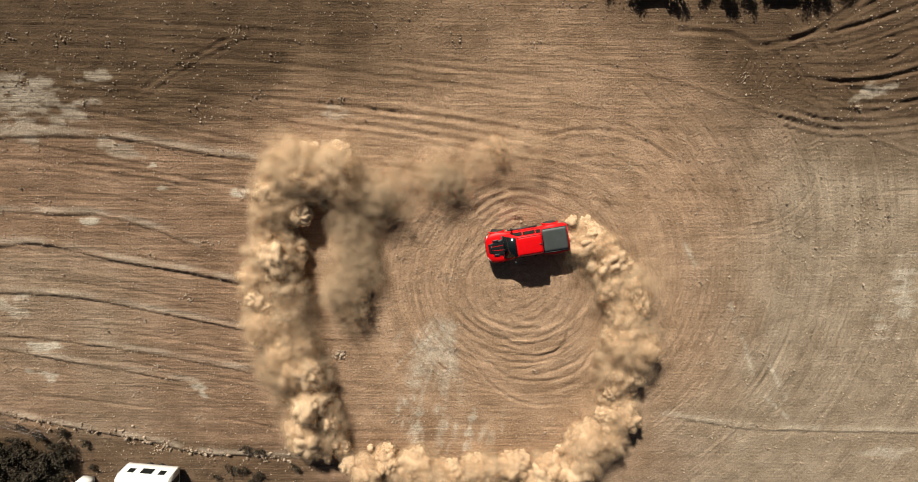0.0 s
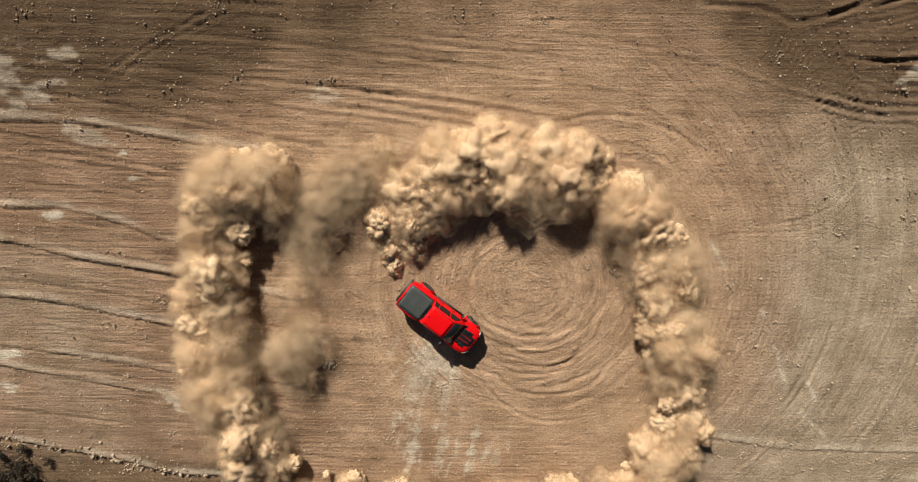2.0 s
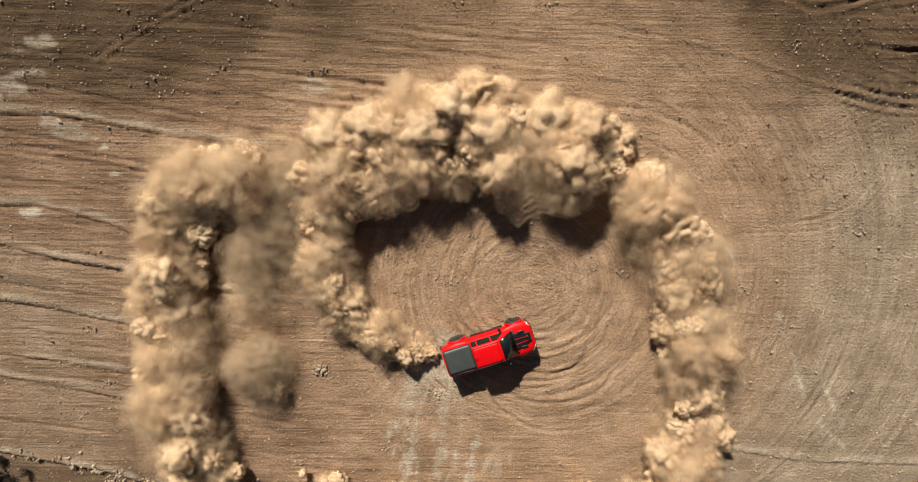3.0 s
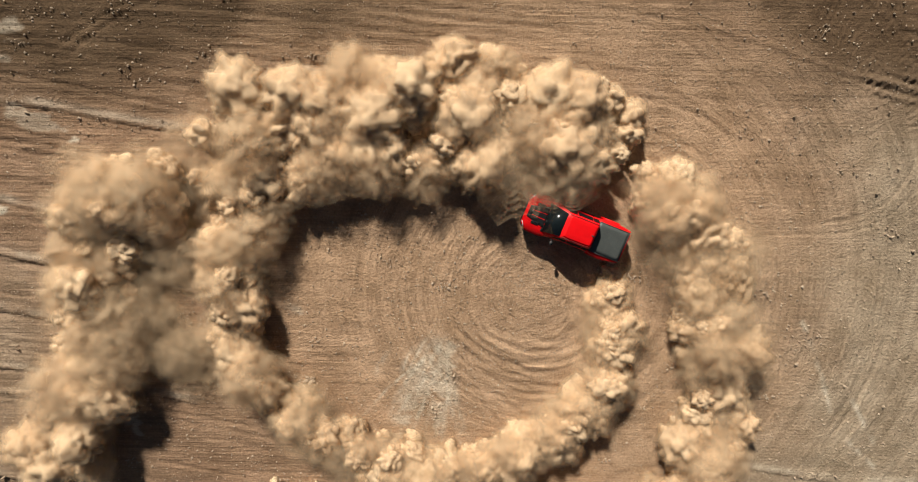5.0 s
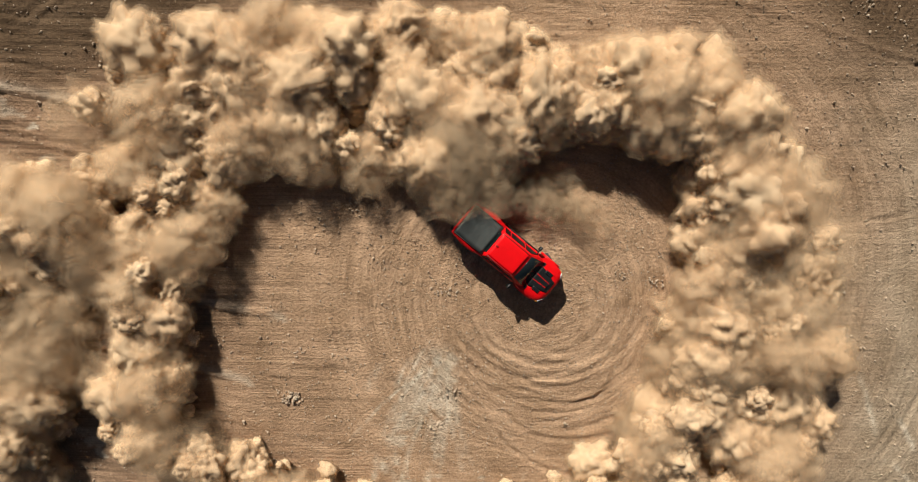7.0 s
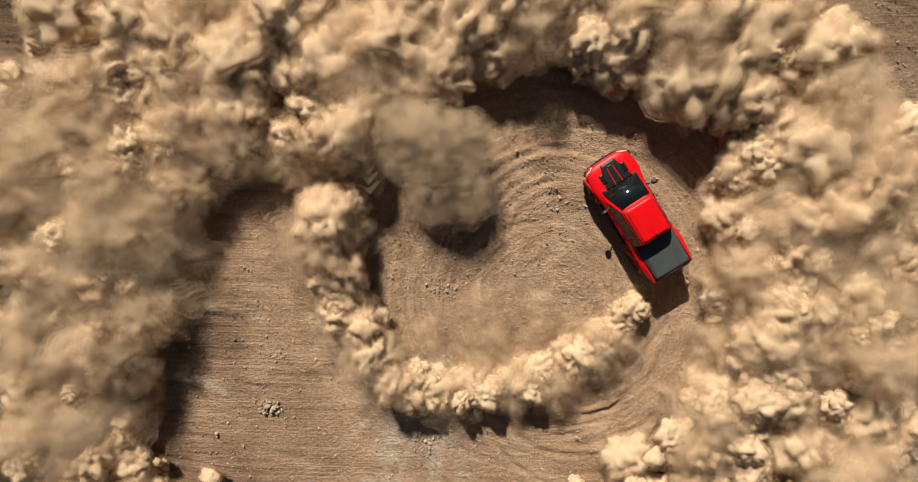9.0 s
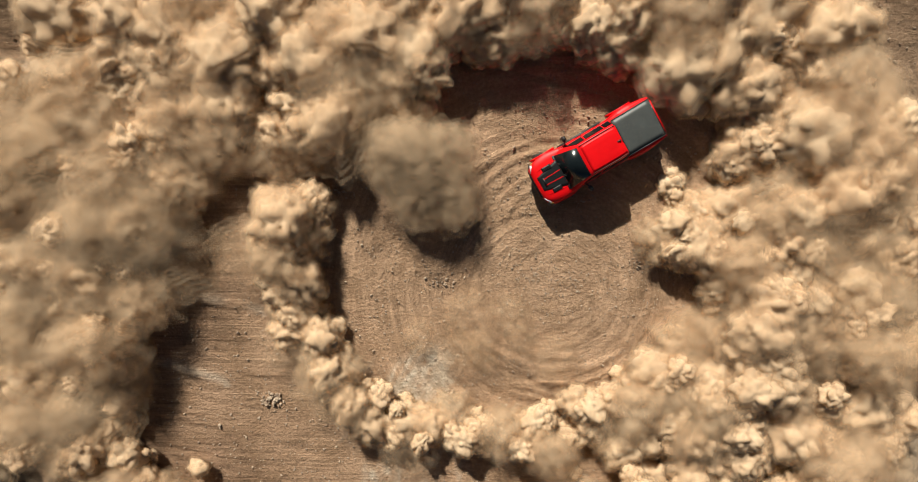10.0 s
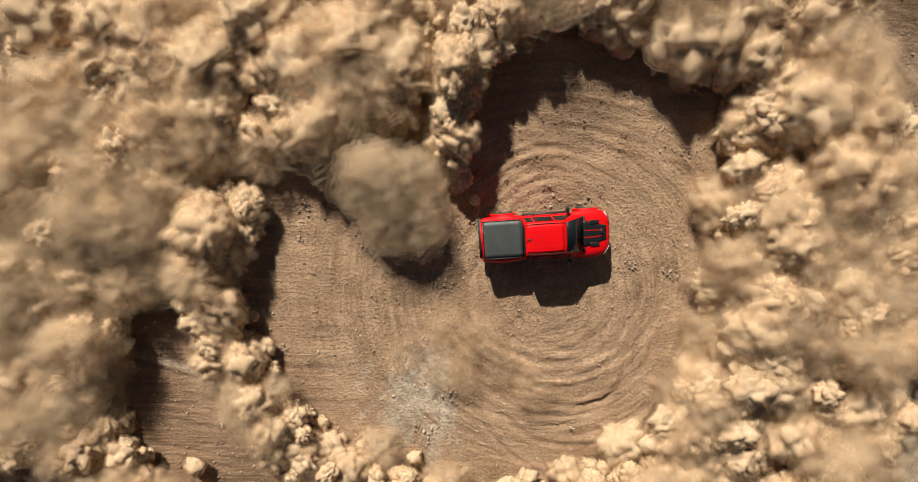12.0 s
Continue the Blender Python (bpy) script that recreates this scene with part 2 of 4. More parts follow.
FURROWS = [      # steps left by the grader: points, height
    ([(-38, -0.2), (-33.2, -0.3), (-29.9, -0.3), (-25.1, -1.4), (-19.8, -2.3), (-16.1, -3.1), (-10.3, -4.3)], 0.20),
    ([(-39, -3.6), (-33.9, -3.8), (-28.9, -4.1), (-23.5, -5.1), (-16.5, -6.6), (-12.2, -7.8)], 0.18),
    ([(-39, -6.7), (-34.6, -7.1), (-30.3, -7.5), (-24.4, -8.4), (-20.6, -9.1), (-15.9, -10.1)], 0.18),
    ([(-36, -8.0), (-33.1, -8.5), (-29.3, -9.3), (-23.8, -10.3), (-20.8, -10.9)], 0.15),
    ([(-38, 2.1), (-32.7, 2.0), (-28.6, 1.9), (-25.8, 1.8), (-22.3, 0.9), (-19.6, -0.3)], 0.14),
    ([(-38, 7.0), (-31.6, 7.1), (-27.7, 7.2), (-24.2, 7.1), (-20.0, 6.4), (-15.3, 5.7), (-12.2, 5.3)], 0.18),
    ([(-40, -12.8), (-35.9, -13.5), (-33.3, -14.1), (-29.4, -14.9), (-24.6, -15.9), (-21.1, -16.9), (-17.4, -17.1), (-13.8, -17.3)], 0.23),
    ([(15.1, -13.5), (17.9, -14.0), (22.4, -14.6), (27.0, -14.7), (38, -14.9)], 0.12),
]
RUTS = [         # wheel ruts: points, depth, half width
    ([(9.1, 12.0), (15.0, 10.5), (19.0, 9.2), (24.2, 8.1), (30.0, 6.3), (36, 4.6)], -0.07, 0.17),
    ([(12.0, 14.1), (16.5, 13.7), (18.5, 13.1), (21.4, 13.8), (24.0, 15.5), (27, 17.5)], 0.14, 0.25),
    ([(20.9, 12.0), (25.5, 11.8), (28.5, 13.1), (33, 15.2)], 0.12, 0.24),
    ([(22.2, 10.9), (26.0, 11.0), (28.8, 11.7), (34, 13.5)], 0.16, 0.22),
    ([(23.7, 9.1), (26.8, 9.1), (29.2, 9.8), (34, 11.4)], 0.11, 0.22),
    ([(19.6, 13.2), (22.8, 14.3), (24.4, 15.3), (28, 17)], 0.14, 0.25),
    ([(17.7, 1.1), (21.3, 1.8), (23.2, 3.8), (23.6, 6.8), (22.6, 9.8), (20.9, 12.0), (19.2, 13.2)], 0.07, 0.16),
    ([(18.0, 0.4), (21.8, 1.2), (24.0, 3.6), (24.4, 6.9), (23.4, 10.2), (21.6, 12.5)], 0.05, 0.14),
    ([(15.3, 0.5), (20.6, 0.8)], 0.06, 0.12),
    ([(27.1, 3.6), (30.5, 3.9), (35, 4.0)], 0.07, 0.12),
    ([(4.2, 7.2), (7.5, 7.8), (10.7, 7.3), (13.6, 5.8), (15.8, 3.6)], 0.08, 0.2),
    ([(5.5, 5.7), (9.2, 6.0), (12.1, 4.8), (13.9, 3.0)], 0.06, 0.24),
    ([(8.8, 11.9), (12.5, 9.0), (15.1, 6.4), (16.9, 3.2)], 0.06, 0.18),
    ([(10.2, 12.2), (14.0, 9.0), (17.0, 6.2), (18.6, 3.5)], 0.05, 0.16),
    ([(2.7, -8.2), (5.1, -8.6), (6.8, -7.7), (7.3, -5.6)], 0.09, 0.22),
    ([(1.2, -8.9), (2.9, -10.3), (5.6, -10.6), (8.0, -9.8), (9.3, -7.7)], 0.10, 0.22),
    ([(-1.0, -4.5), (-0.6, -7.2), (1.2, -10.5), (4.3, -12.5), (7.9, -12.4)], 0.09, 0.2),
    ([(17.3, 7.5), (20.6, 3.6), (21.1, 2.8)], 0.05, 0.2),
    ([(-4.1, 12.9), (-1.9, 9.3), (-1.7, 7.8)], 0.07, 0.16),
    ([(-15.3, 13.6), (-20.2, 11.1), (-22.4, 9.8)], 0.08, 0.2),
    ([(-13.5, 13.8), (-18.5, 11.6), (-21.5, 9.6)], 0.06, 0.2),
    ([(2.6, 2.2), (3.4, 2.5), (4.2, 2.3), (4.9, 1.6)], 0.08, 0.25),
]
ring_rng = random.Random(3)
fan_rng = random.Random(8)
for n in range(18):      # a fan of old tracks towards the scrub
    y0, y1 = 8.5 + 0.32 * n + fan_rng.gauss(0, 0.2), 6.5 + 0.62 * n + fan_rng.gauss(0, 0.3)
    x0 = 19.5 + fan_rng.uniform(-1, 4)
    RUTS.append(([(x0, min(y0, 13.6)), (x0 + 4, 0.6 * y0 + 0.4 * y1 - 0.6), (x0 + 9, 0.2 * y0 + 0.8 * y1), (38, y1 + 1.5)], fan_rng.choice((0.05, 0.08, -0.05, 0.11)), fan_rng.uniform(0.16, 0.24)))
for n in range(34):      # long shallow passes of the grader and trucks
    y0 = 14.5 - 0.22 * n + fan_rng.gauss(0, 0.25)
    x0, x1 = fan_rng.uniform(-32, -8), fan_rng.uniform(0, 15)
    drop = 0.10 + 0.002 * n
    RUTS.append(([(x0 + (x1 - x0) * i / 4, y0 - drop * (x1 - x0) * (i / 4) ** 1.6 * 0.8 + fan_rng.gauss(0, 0.08)) for i in range(5)], fan_rng.choice((0.03, 0.05, -0.035)), fan_rng.uniform(0.16, 0.22)))
for n in range(44):
    y0 = 12.0 - 0.57 * n + fan_rng.gauss(0, 0.3)
    x0, x1 = fan_rng.uniform(-38, -27), fan_rng.uniform(-22, -8)
    RUTS.append(([(x0 + (x1 - x0) * i / 4, y0 - 0.16 * (x1 - x0) * (i / 4) ** 1.4 + fan_rng.gauss(0, 0.06)) for i in range(5)], fan_rng.choice((0.035, 0.055, -0.04)), fan_rng.uniform(0.16, 0.21)))
for n in range(15):      # arcs left by earlier laps
    r0, a0, span = 2.2 + 0.42 * n, ring_rng.uniform(0, math.tau), ring_rng.uniform(1.2, 3.2)
    cx, cy = 2.9 + ring_rng.gauss(0, 0.7), -2.6 + ring_rng.gauss(0, 1.1)
    RUTS.append(([(cx + r0 * math.cos(a0 + span * i / 7), cy + 0.9 * r0 * math.sin(a0 + span * i / 7)) for i in range(8)], ring_rng.uniform(0.02, 0.055), ring_rng.uniform(0.14, 0.26)))
for cx, cy, r0, r1, a0, a1, depth in ((4.2, -5.0, 1.0, 4.6, 175, 360, 0.075), (3.4, -0.2, 2.0, 5.2, 15, 205, 0.07), (3.8, -2.4, 4.2, 8.2, 200, 345, 0.075)):
    r = r0
    while r < r1:      # crescents scraped by the sliding wheels
        b0 = a0 + ring_rng.uniform(0, 0.4) * (a1 - a0)
        b1 = b0 + ring_rng.uniform(0.35, 0.75) * (a1 - a0)
        ox, oy = ring_rng.gauss(0, 0.12), ring_rng.gauss(0, 0.12)
        RUTS.append(([(cx + ox + r * math.cos(radians(b0 + (b1 - b0) * i / 9)), cy + oy + 0.92 * r * math.sin(radians(b0 + (b1 - b0) * i / 9))) for i in range(10)], depth * ring_rng.uniform(0.5, 1.1), ring_rng.uniform(0.15, 0.24)))
        r += ring_rng.uniform(0.26, 0.5)
for n in range(34):      # sweeping scrapes beyond the ring
    r, b0 = 12.0 + 0.55 * n + fan_rng.gauss(0, 0.4), fan_rng.uniform(-48, 30)
    b1 = b0 + fan_rng.uniform(12, 40)
    RUTS.append(([(1.5 + r * math.cos(radians(b0 + (b1 - b0) * i / 6)), -3.0 + 0.85 * r * math.sin(radians(b0 + (b1 - b0) * i / 6))) for i in range(7)], fan_rng.choice((0.05, 0.08, -0.06)), fan_rng.uniform(0.14, 0.20)))
CHALK = [        # pale patches: x, y, half length, half width, turn
    (-29.2, 9.5, 3.2, 1.8, -5, 0.34), (-30.5, 7.8, 2.4, 1.2, 0, 0.32), (-24.6, 10.9, 1.6, 0.5, -10, 0.35), (-21.6, 5.4, 0.75, 0.25, -25, 0.95), (-21.3, 3.8, 0.55, 0.25, -5, 0.95),
    (-26.3, 1.4, 0.95, 0.32, -5, 0.8), (-15.9, 3.4, 0.9, 0.4, 20, 0.7), (-31.5, -7.9, 1.3, 0.35, -5, 0.7), (-32.1, -10.2, 1.0, 0.5, -5, 0.5),
    (-20.2, -11.6, 0.7, 0.45, -60, 0.6), (-34.1, -4.7, 2.6, 0.8, -5, 0.45), (-23.9, 6.4, 1.4, 0.5, -20, 0.35), (31.2, -3.5, 1.0, 2.4, 10, 0.55),
    (29.7, -5.8, 0.7, 1.6, 20, 0.45), (-4.1, -14.5, 0.35, 2.4, -12, 0.6), (-2.2, -14.8, 0.25, 2.2, -8, 0.35), (-0.1, -15.2, 0.3, 2.0, -12, 0.6), (1.6, -15.6, 0.3, 1.8, -5, 0.3),
    (26.3, 10.4, 1.2, 0.5, 10, 0.45), (-10.0, 8.9, 1.6, 0.5, -10, 0.3), (-3.3, -8.3, 0.5, 2.6, -24, 0.35), (33, -16.5, 3.0, 0.5, 0, 0.4),
    (-1.6, -7.4, 0.45, 1.7, -14, 0.5), (-3.4, -9.6, 0.4, 2.4, -28, 0.45), (-1.9, -10.2, 0.3, 2.0, -8, 0.4),
]
SCRATCHES = [    # pale scraped lines
    [(18.7, -4.4), (20.0, -7.1), (21.1, -9.9)], [(22.0, -11.4), (24.6, -13.8)], [(22.3, -9.2), (24.0, -11.9)], [(15.0, 0.0), (15.9, -1.6)],
]


splash_rng = random.Random(17)
SPLASH = []      # whitish streaks flung across the ring: points, half width, level
for n in range(64):
    if n % 3 == 0:
        x, y = -4.6 + splash_rng.gauss(0, 0.5), -13.6 + splash_rng.gauss(0, 0.9)
    elif n % 3 == 1:
        x, y = -3.3 + splash_rng.gauss(0, 1.0), -8.2 + splash_rng.gauss(0, 1.0)
    else:
        x, y = splash_rng.uniform(-5.5, 3.0), splash_rng.uniform(-17.5, -12.5)
    reach, lean = splash_rng.uniform(0.8, 2.6), splash_rng.gauss(0.16, 0.10) + (0.5 if n % 3 == 1 else 0)
    SPLASH.append(([(x, y), (x + 0.35 * lean * reach, y + 0.5 * reach), (x + lean * reach, y + reach)], splash_rng.uniform(0.06, 0.20), splash_rng.uniform(0.35, 0.95)))
for n in range(46):      # the fan below the middle of the ring
    x, y, turn, reach = -1.6 + splash_rng.gauss(0, 0.45), -6.0 + splash_rng.gauss(0, 0.6), radians(splash_rng.uniform(-140, -78)), splash_rng.uniform(2.0, 6.5)
    x, y = x + 0.1 * reach * math.cos(turn), y + 0.1 * reach * math.sin(turn)
    SPLASH.append(([(x, y), (x + 0.5 * reach * math.cos(turn), y + 0.5 * reach * math.sin(turn)), (x + reach * math.cos(turn + 0.08), y + reach * math.sin(turn + 0.08))], splash_rng.uniform(0.08, 0.28), splash_rng.uniform(0.4, 1.0)))


def nearest(px, py, line, reach):
    """For points within reach of a line: their indices, distance and side."""
    near = np.where((px > line[:, 0].min() - reach) & (px < line[:, 0].max() + reach) & (py > line[:, 1].min() - reach) & (py < line[:, 1].max() + reach))[0]
    d2 = np.full(len(near), 1e9)
    side = np.zeros(len(near))
    x, y = px[near], py[near]
    along = np.zeros(len(near))
    for k, ((ax, ay), (bx, by)) in enumerate(zip(line, line[1:])):
        ux, uy = bx - ax, by - ay
        n = max(1e-9, math.hypot(ux, uy))
        u = np.clip(((x - ax) * ux + (y - ay) * uy) / (n * n), 0, 1)
        e = (x - ax - u * ux) ** 2 + (y - ay - u * uy) ** 2
        m = e < d2
        d2[m] = e[m]
        side[m] = (((y - ay) * ux - (x - ax) * uy) / n)[m]
        along[m] = (k + u[m]) / (len(line) - 1)
    return near, np.sqrt(d2), side, along


def bell(d, w):
    return np.exp(-(d / w) ** 2)


def make_ground():
    far = [60 * 1.45 ** k for k in range(11)]
    xs = np.concatenate([[-x for x in far[::-1]], np.arange(-43, 43.01, 0.11), far])
    ys = np.concatenate([[-y for y in far[::-1]], np.arange(-27, 24.01, 0.11), far])
    gx, gy = np.meshgrid(xs, ys)
    px, py = gx.ravel(), gy.ravel()
    inside = ((np.abs(px) < 43.1) & (py > -27.1) & (py < 24.1)).astype(float)
    wob_x, wob_y = px + 1.2 * (value_noise(px, py, 5, 3) - 0.5), py + 1.2 * (value_noise(px, py, 5, 4) - 0.5)
    h = 0.10 * (fractal(px, py, 9, 3, 1) - 0.5) + 0.11 * (fractal(px, py, 0.8, 3, 5) - 0.5)
    # blade marks, two headings
    left = 1 / (1 + np.exp((px - 6) / 5))
    c, s = math.cos(radians(-9)), math.sin(radians(-9))
    u, v = wob_x * c + wob_y * s, -wob_x * s + wob_y * c
    h += left * (0.09 * (fractal(u / 14, v, 0.75, 3, 9) - 0.5) + 0.06 * (fractal(u / 20, v, 2.6, 2, 13) - 0.5))
    c, s = math.cos(radians(-60)), math.sin(radians(-60))
    u, v = wob_x * c + wob_y * s, -wob_x * s + wob_y * c
    h += (1 - left) * 0.075 * (fractal(u / 12, v, 0.8, 3, 17) - 0.5)
    # rings torn by the drifting wheels
    rr = np.hypot(px - 2.6, py + 2.2)
    turn = np.arctan2(py + 2.2, px - 2.6)
    ring = bell(rr - 6.0, 3.6)
    h += ring * 0.085 * (fractal(rr, turn * 1.6 + 0.4 * value_noise(px, py, 3, 2), 0.55, 2, 23) - 0.5)
    # furrow steps and ruts
    for points, height in FURROWS:
        line = curve_points(points)
        i, d, side, a = nearest(px, py, line, 2.2)
        rag = 0.65 + 0.7 * value_noise(px[i], py[i], 0.8, 31)
        fade = np.clip(np.minimum(a, 1 - a) * 12, 0, 1)
        h[i] += fade * rag * height * 0.36 * (bell(d - 0.14, 0.30) * (side > 0) - 0.8 * bell(d - 0.08, 0.2) * (side <= 0))
    for points, depth, width in RUTS:
        line = curve_points(points)
        width = 0.62 * width
        i, d, side, a = nearest(px, py, line, 1.6)
        rag = 0.6 + 0.8 * value_noise(px[i], py[i], 0.6, 37)
        fade = np.clip(np.minimum(a, 1 - a) * 10, 0, 1)
        h[i] += fade * rag * depth * 0.55 * (-bell(d, width) + 0.6 * bell(d - 2.0 * width, 0.7 * width))
    # lug prints of heavy tyres
    for points in ([(16.5, 12.6), (19.0, 10.6), (20.6, 8.4), (21.2, 5.5)], [(19.8, 12.6), (21.5, 10.8), (22.6, 8.6), (23.0, 6.0)], [(17.6, 12.4), (20.0, 10.2), (21.4, 7.6)]):
        line = curve_points(points)
        i, d, side, a = nearest(px, py, line, 0.8)
        length = np.hypot(*np.diff(line, axis=0).T).sum()
        h[i] += 0.028 * (np.sin(a * length * math.tau / 0.38 + 1.6 * np.sign(side) * d * 4)) * np.clip(1 - (d / 0.36) ** 6, 0, 1)
    h *= inside
    grey = np.clip((px - 9) / 13 + 1.6 * (fractal(px, py, 8, 4, 41) - 0.5), 0, 1) * np.clip((11 - py) / 6, 0, 1) * 0.85
    grey = np.maximum(grey, 0.45 * np.clip((-18 - px) / 8, 0, 1) * np.clip((1 - py) / 3, 0, 1) * np.clip(2 * fractal(px, py, 6, 4, 47) - 0.45, 0, 1))
    olive = np.clip((py - 8.0) / 4 + (px - 15) / 14 + 1.2 * (fractal(px, py, 6, 4, 51) - 0.5), 0, 1) * np.clip((px - 2) / 12, 0, 1) * 0.8
    # olive soil of the far side, with vignette darkening put into its colour
    olive = np.maximum(olive, np.clip((py - 5.2 - 2.8 * np.clip((px + 24) / 18, 0, 1) + 1.4 * np.clip((px - 8) / 8, 0, 1) + 4.0 * (fractal(px, py, 7, 3, 57) - 0.5)) / 4.5, 0, 0.9) * np.clip(0.75 - px / 40, 0.3, 1))
    plot = np.clip((-31.2 - px) / 0.3, 0, 1) * np.clip((-15.4 - py) / 0.3, 0, 1)
    olive = np.maximum(olive, plot)
    olive = np.maximum(olive, np.clip((-14.2 - py - 0.10 * (px + 30)) / 1.2, 0, 1) * np.clip((-11 - px) / 3, 0, 1) * 0.6)
    ochre = np.clip(1.7 - np.abs(rr - 6) / 8.5 + 0.9 * (fractal(px, py, 4, 4, 61) - 0.5), 0, 1) * 0.75
    swirl = np.clip(1.3 - np.abs(rr - 5) / 7, 0, 1)
    swirl = np.maximum(swirl, 0.6 * np.clip((px - 7) / 4, 0, 1) * np.clip((11 - py) / 4, 0, 1))
    pale_soil = np.zeros(len(px))
    for x, y, a, b, turn_deg, level in CHALK:
        c, s = math.cos(radians(turn_deg)), math.sin(radians(turn_deg))
        u, v = ((px - x) * c + (py - y) * s) / a, (-(px - x) * s + (py - y) * c) / b
        pale_soil = np.maximum(pale_soil, min(1.0, 1.25 * level) * np.clip(2.6 * (0.95 - np.hypot(u, v)) + 7.0 * (fractal(px / 2.2, py, 0.42, 4, 71) - 0.5), 0, 1))
    # patchy paler strip along the upper side of each furrow
    for points, height in FURROWS:
        i, d, side, a = nearest(px, py, curve_points(points), 1.2)
        pale_soil[i] = np.maximum(pale_soil[i], 0.42 * bell(d - 0.3, 0.22) * (side > 0) * np.clip(2.2 * value_noise(px[i], py[i], 1.5, 79) - 0.3, 0, 1))
    for points in SCRATCHES:
        i, d, side, a = nearest(px, py, curve_points(points), 1.0)
        pale_soil[i] = np.maximum(pale_soil[i], 0.8 * bell(d, 0.13) * np.clip(2.4 * value_noise(px[i], py[i], 0.5, 77) - 0.3, 0, 1))
    for points, width, level in SPLASH:
        i, d, side, a = nearest(px, py, curve_points(points), 0.8)
        taper = np.clip(np.minimum(4 * a, 1.6 * (1 - a)), 0, 1)
        pale_soil[i] = np.maximum(pale_soil[i], level * bell(d, width) * taper * np.clip(2.2 * value_noise(px[i] * 2, py[i], 0.5, 83) - 0.1, 0, 1))
    nx, ny = len(xs), len(ys)
    me = bpy.data.meshes.new("ground")
    idx = np.arange(nx * ny).reshape(ny, nx)
    quads = np.stack([idx[:-1, :-1], idx[:-1, 1:], idx[1:, 1:], idx[1:, :-1]], -1).reshape(-1, 4)
    me.vertices.add(nx * ny)
    me.vertices.foreach_set("co", np.stack([px, py, h], 1).ravel())
    me.loops.add(quads.size)
    me.loops.foreach_set("vertex_index", quads.ravel())
    me.polygons.add(len(quads))
    me.polygons.foreach_set("loop_start", np.arange(0, quads.size, 4))
    me.polygons.foreach_set("use_smooth", np.ones(len(quads), bool))
    me.update()
    for key, values in (("grey", grey), ("pale_soil", pale_soil), ("olive", olive), ("ochre", ochre), ("swirl", swirl)):
        me.attributes.new(key, "FLOAT", "POINT").data.foreach_set("value", (values * inside).astype(np.float32))
    me.materials.append(SOIL)
    ob = new("ground", me)
    tagged(ob, "dry graded brown earth with furrows, wheel ruts and chalky patches", "ground", kind="structure")
    return xs, ys, h.reshape(ny, nx)


GX, GY, GH = make_ground()


def ground_z(x, y):
    i, j = np.searchsorted(GX, x), np.searchsorted(GY, y)
    return float(GH[min(j, len(GY) - 1), min(i, len(GX) - 1)])


def make_stones():
    """Loose stones and clods strewn over the field, denser on the torn rings and along the furrow banks."""
    rng = random.Random(11)
    bm0 = bmesh.new()
    bmesh.ops.create_icosphere(bm0, subdivisions=1, radius=1)
    base = np.array([v.co[:] for v in bm0.verts])
    faces = np.array([[v.index for v in f.verts] for f in bm0.faces])
    bm0.free()
    spots = []
    for _ in range(15000):
        spots.append((rng.uniform(-37, 35), rng.uniform(-20, 17), rng.choice((0.022, 0.026, 0.030, 0.036, 0.045, 0.06))))
    for _ in range(4200):
        a, r = rng.uniform(0, math.tau), abs(rng.gauss(6.5, 3.2))
        spots.append((2.6 + r * math.cos(a), -2.2 + r * math.sin(a), rng.choice((0.016, 0.020, 0.024, 0.030, 0.042))))
    for points, height in FURROWS:
        line = curve_points(points)
        for _ in range(int(len(line) * (3.2 if height > 0.21 else 1.1))):
            x, y = line[rng.randrange(len(line))]
            spots.append((x + rng.gauss(0, 0.3), y + rng.gauss(0.1, 0.3), rng.choice((0.03, 0.04, 0.06, 0.09, 0.12) if height > 0.21 else (0.025, 0.035, 0.05))))
    for _ in range(70):     # clusters of clods
        cx, cy = rng.uniform(-30, 30), rng.uniform(-17, 14)
        for _ in range(rng.randint(6, 22)):
            spots.append((cx + rng.gauss(0, 0.35), cy + rng.gauss(0, 0.22), rng.choice((0.03, 0.045, 0.06, 0.08))))
    for _ in range(90):
        spots.append((rng.uniform(-34, 33), rng.uniform(-18, 15), rng.uniform(0.06, 0.12)))
    for _ in range(60):     # the dark heap of clods by the ring
        spots.append((-9.7 + rng.gauss(0, 0.30), -8.55 + rng.gauss(0, 0.2), rng.uniform(0.04, 0.11)))
    vs, fs = [], []
    for x, y, size in spots:
        q = Euler((rng.uniform(0, 6), rng.uniform(0, 6), rng.uniform(0, 6))).to_matrix()
        sc = np.array((rng.uniform(0.8, 1.5), rng.uniform(0.7, 1.1), rng.uniform(0.55, 0.9))) * size
        jag = np.array([[rng.uniform(0.8, 1.2)] for _ in range(len(base))])
        p = (base * jag * sc) @ np.array(q).T + (x, y, ground_z(x, y) + size * 0.35)
        fs.append(faces + len(base) * len(vs))
        vs.append(p)
    me = bpy.data.meshes.new("loose_stones")
    me.from_pydata(np.concatenate(vs).tolist(), [], np.concatenate(fs).tolist())
    me.materials.append(STONE)
    tagged(new("loose_stones", me), "pale brown loose stones and clods strewn over dry earth", "stones", kind="stuff")


make_stones()


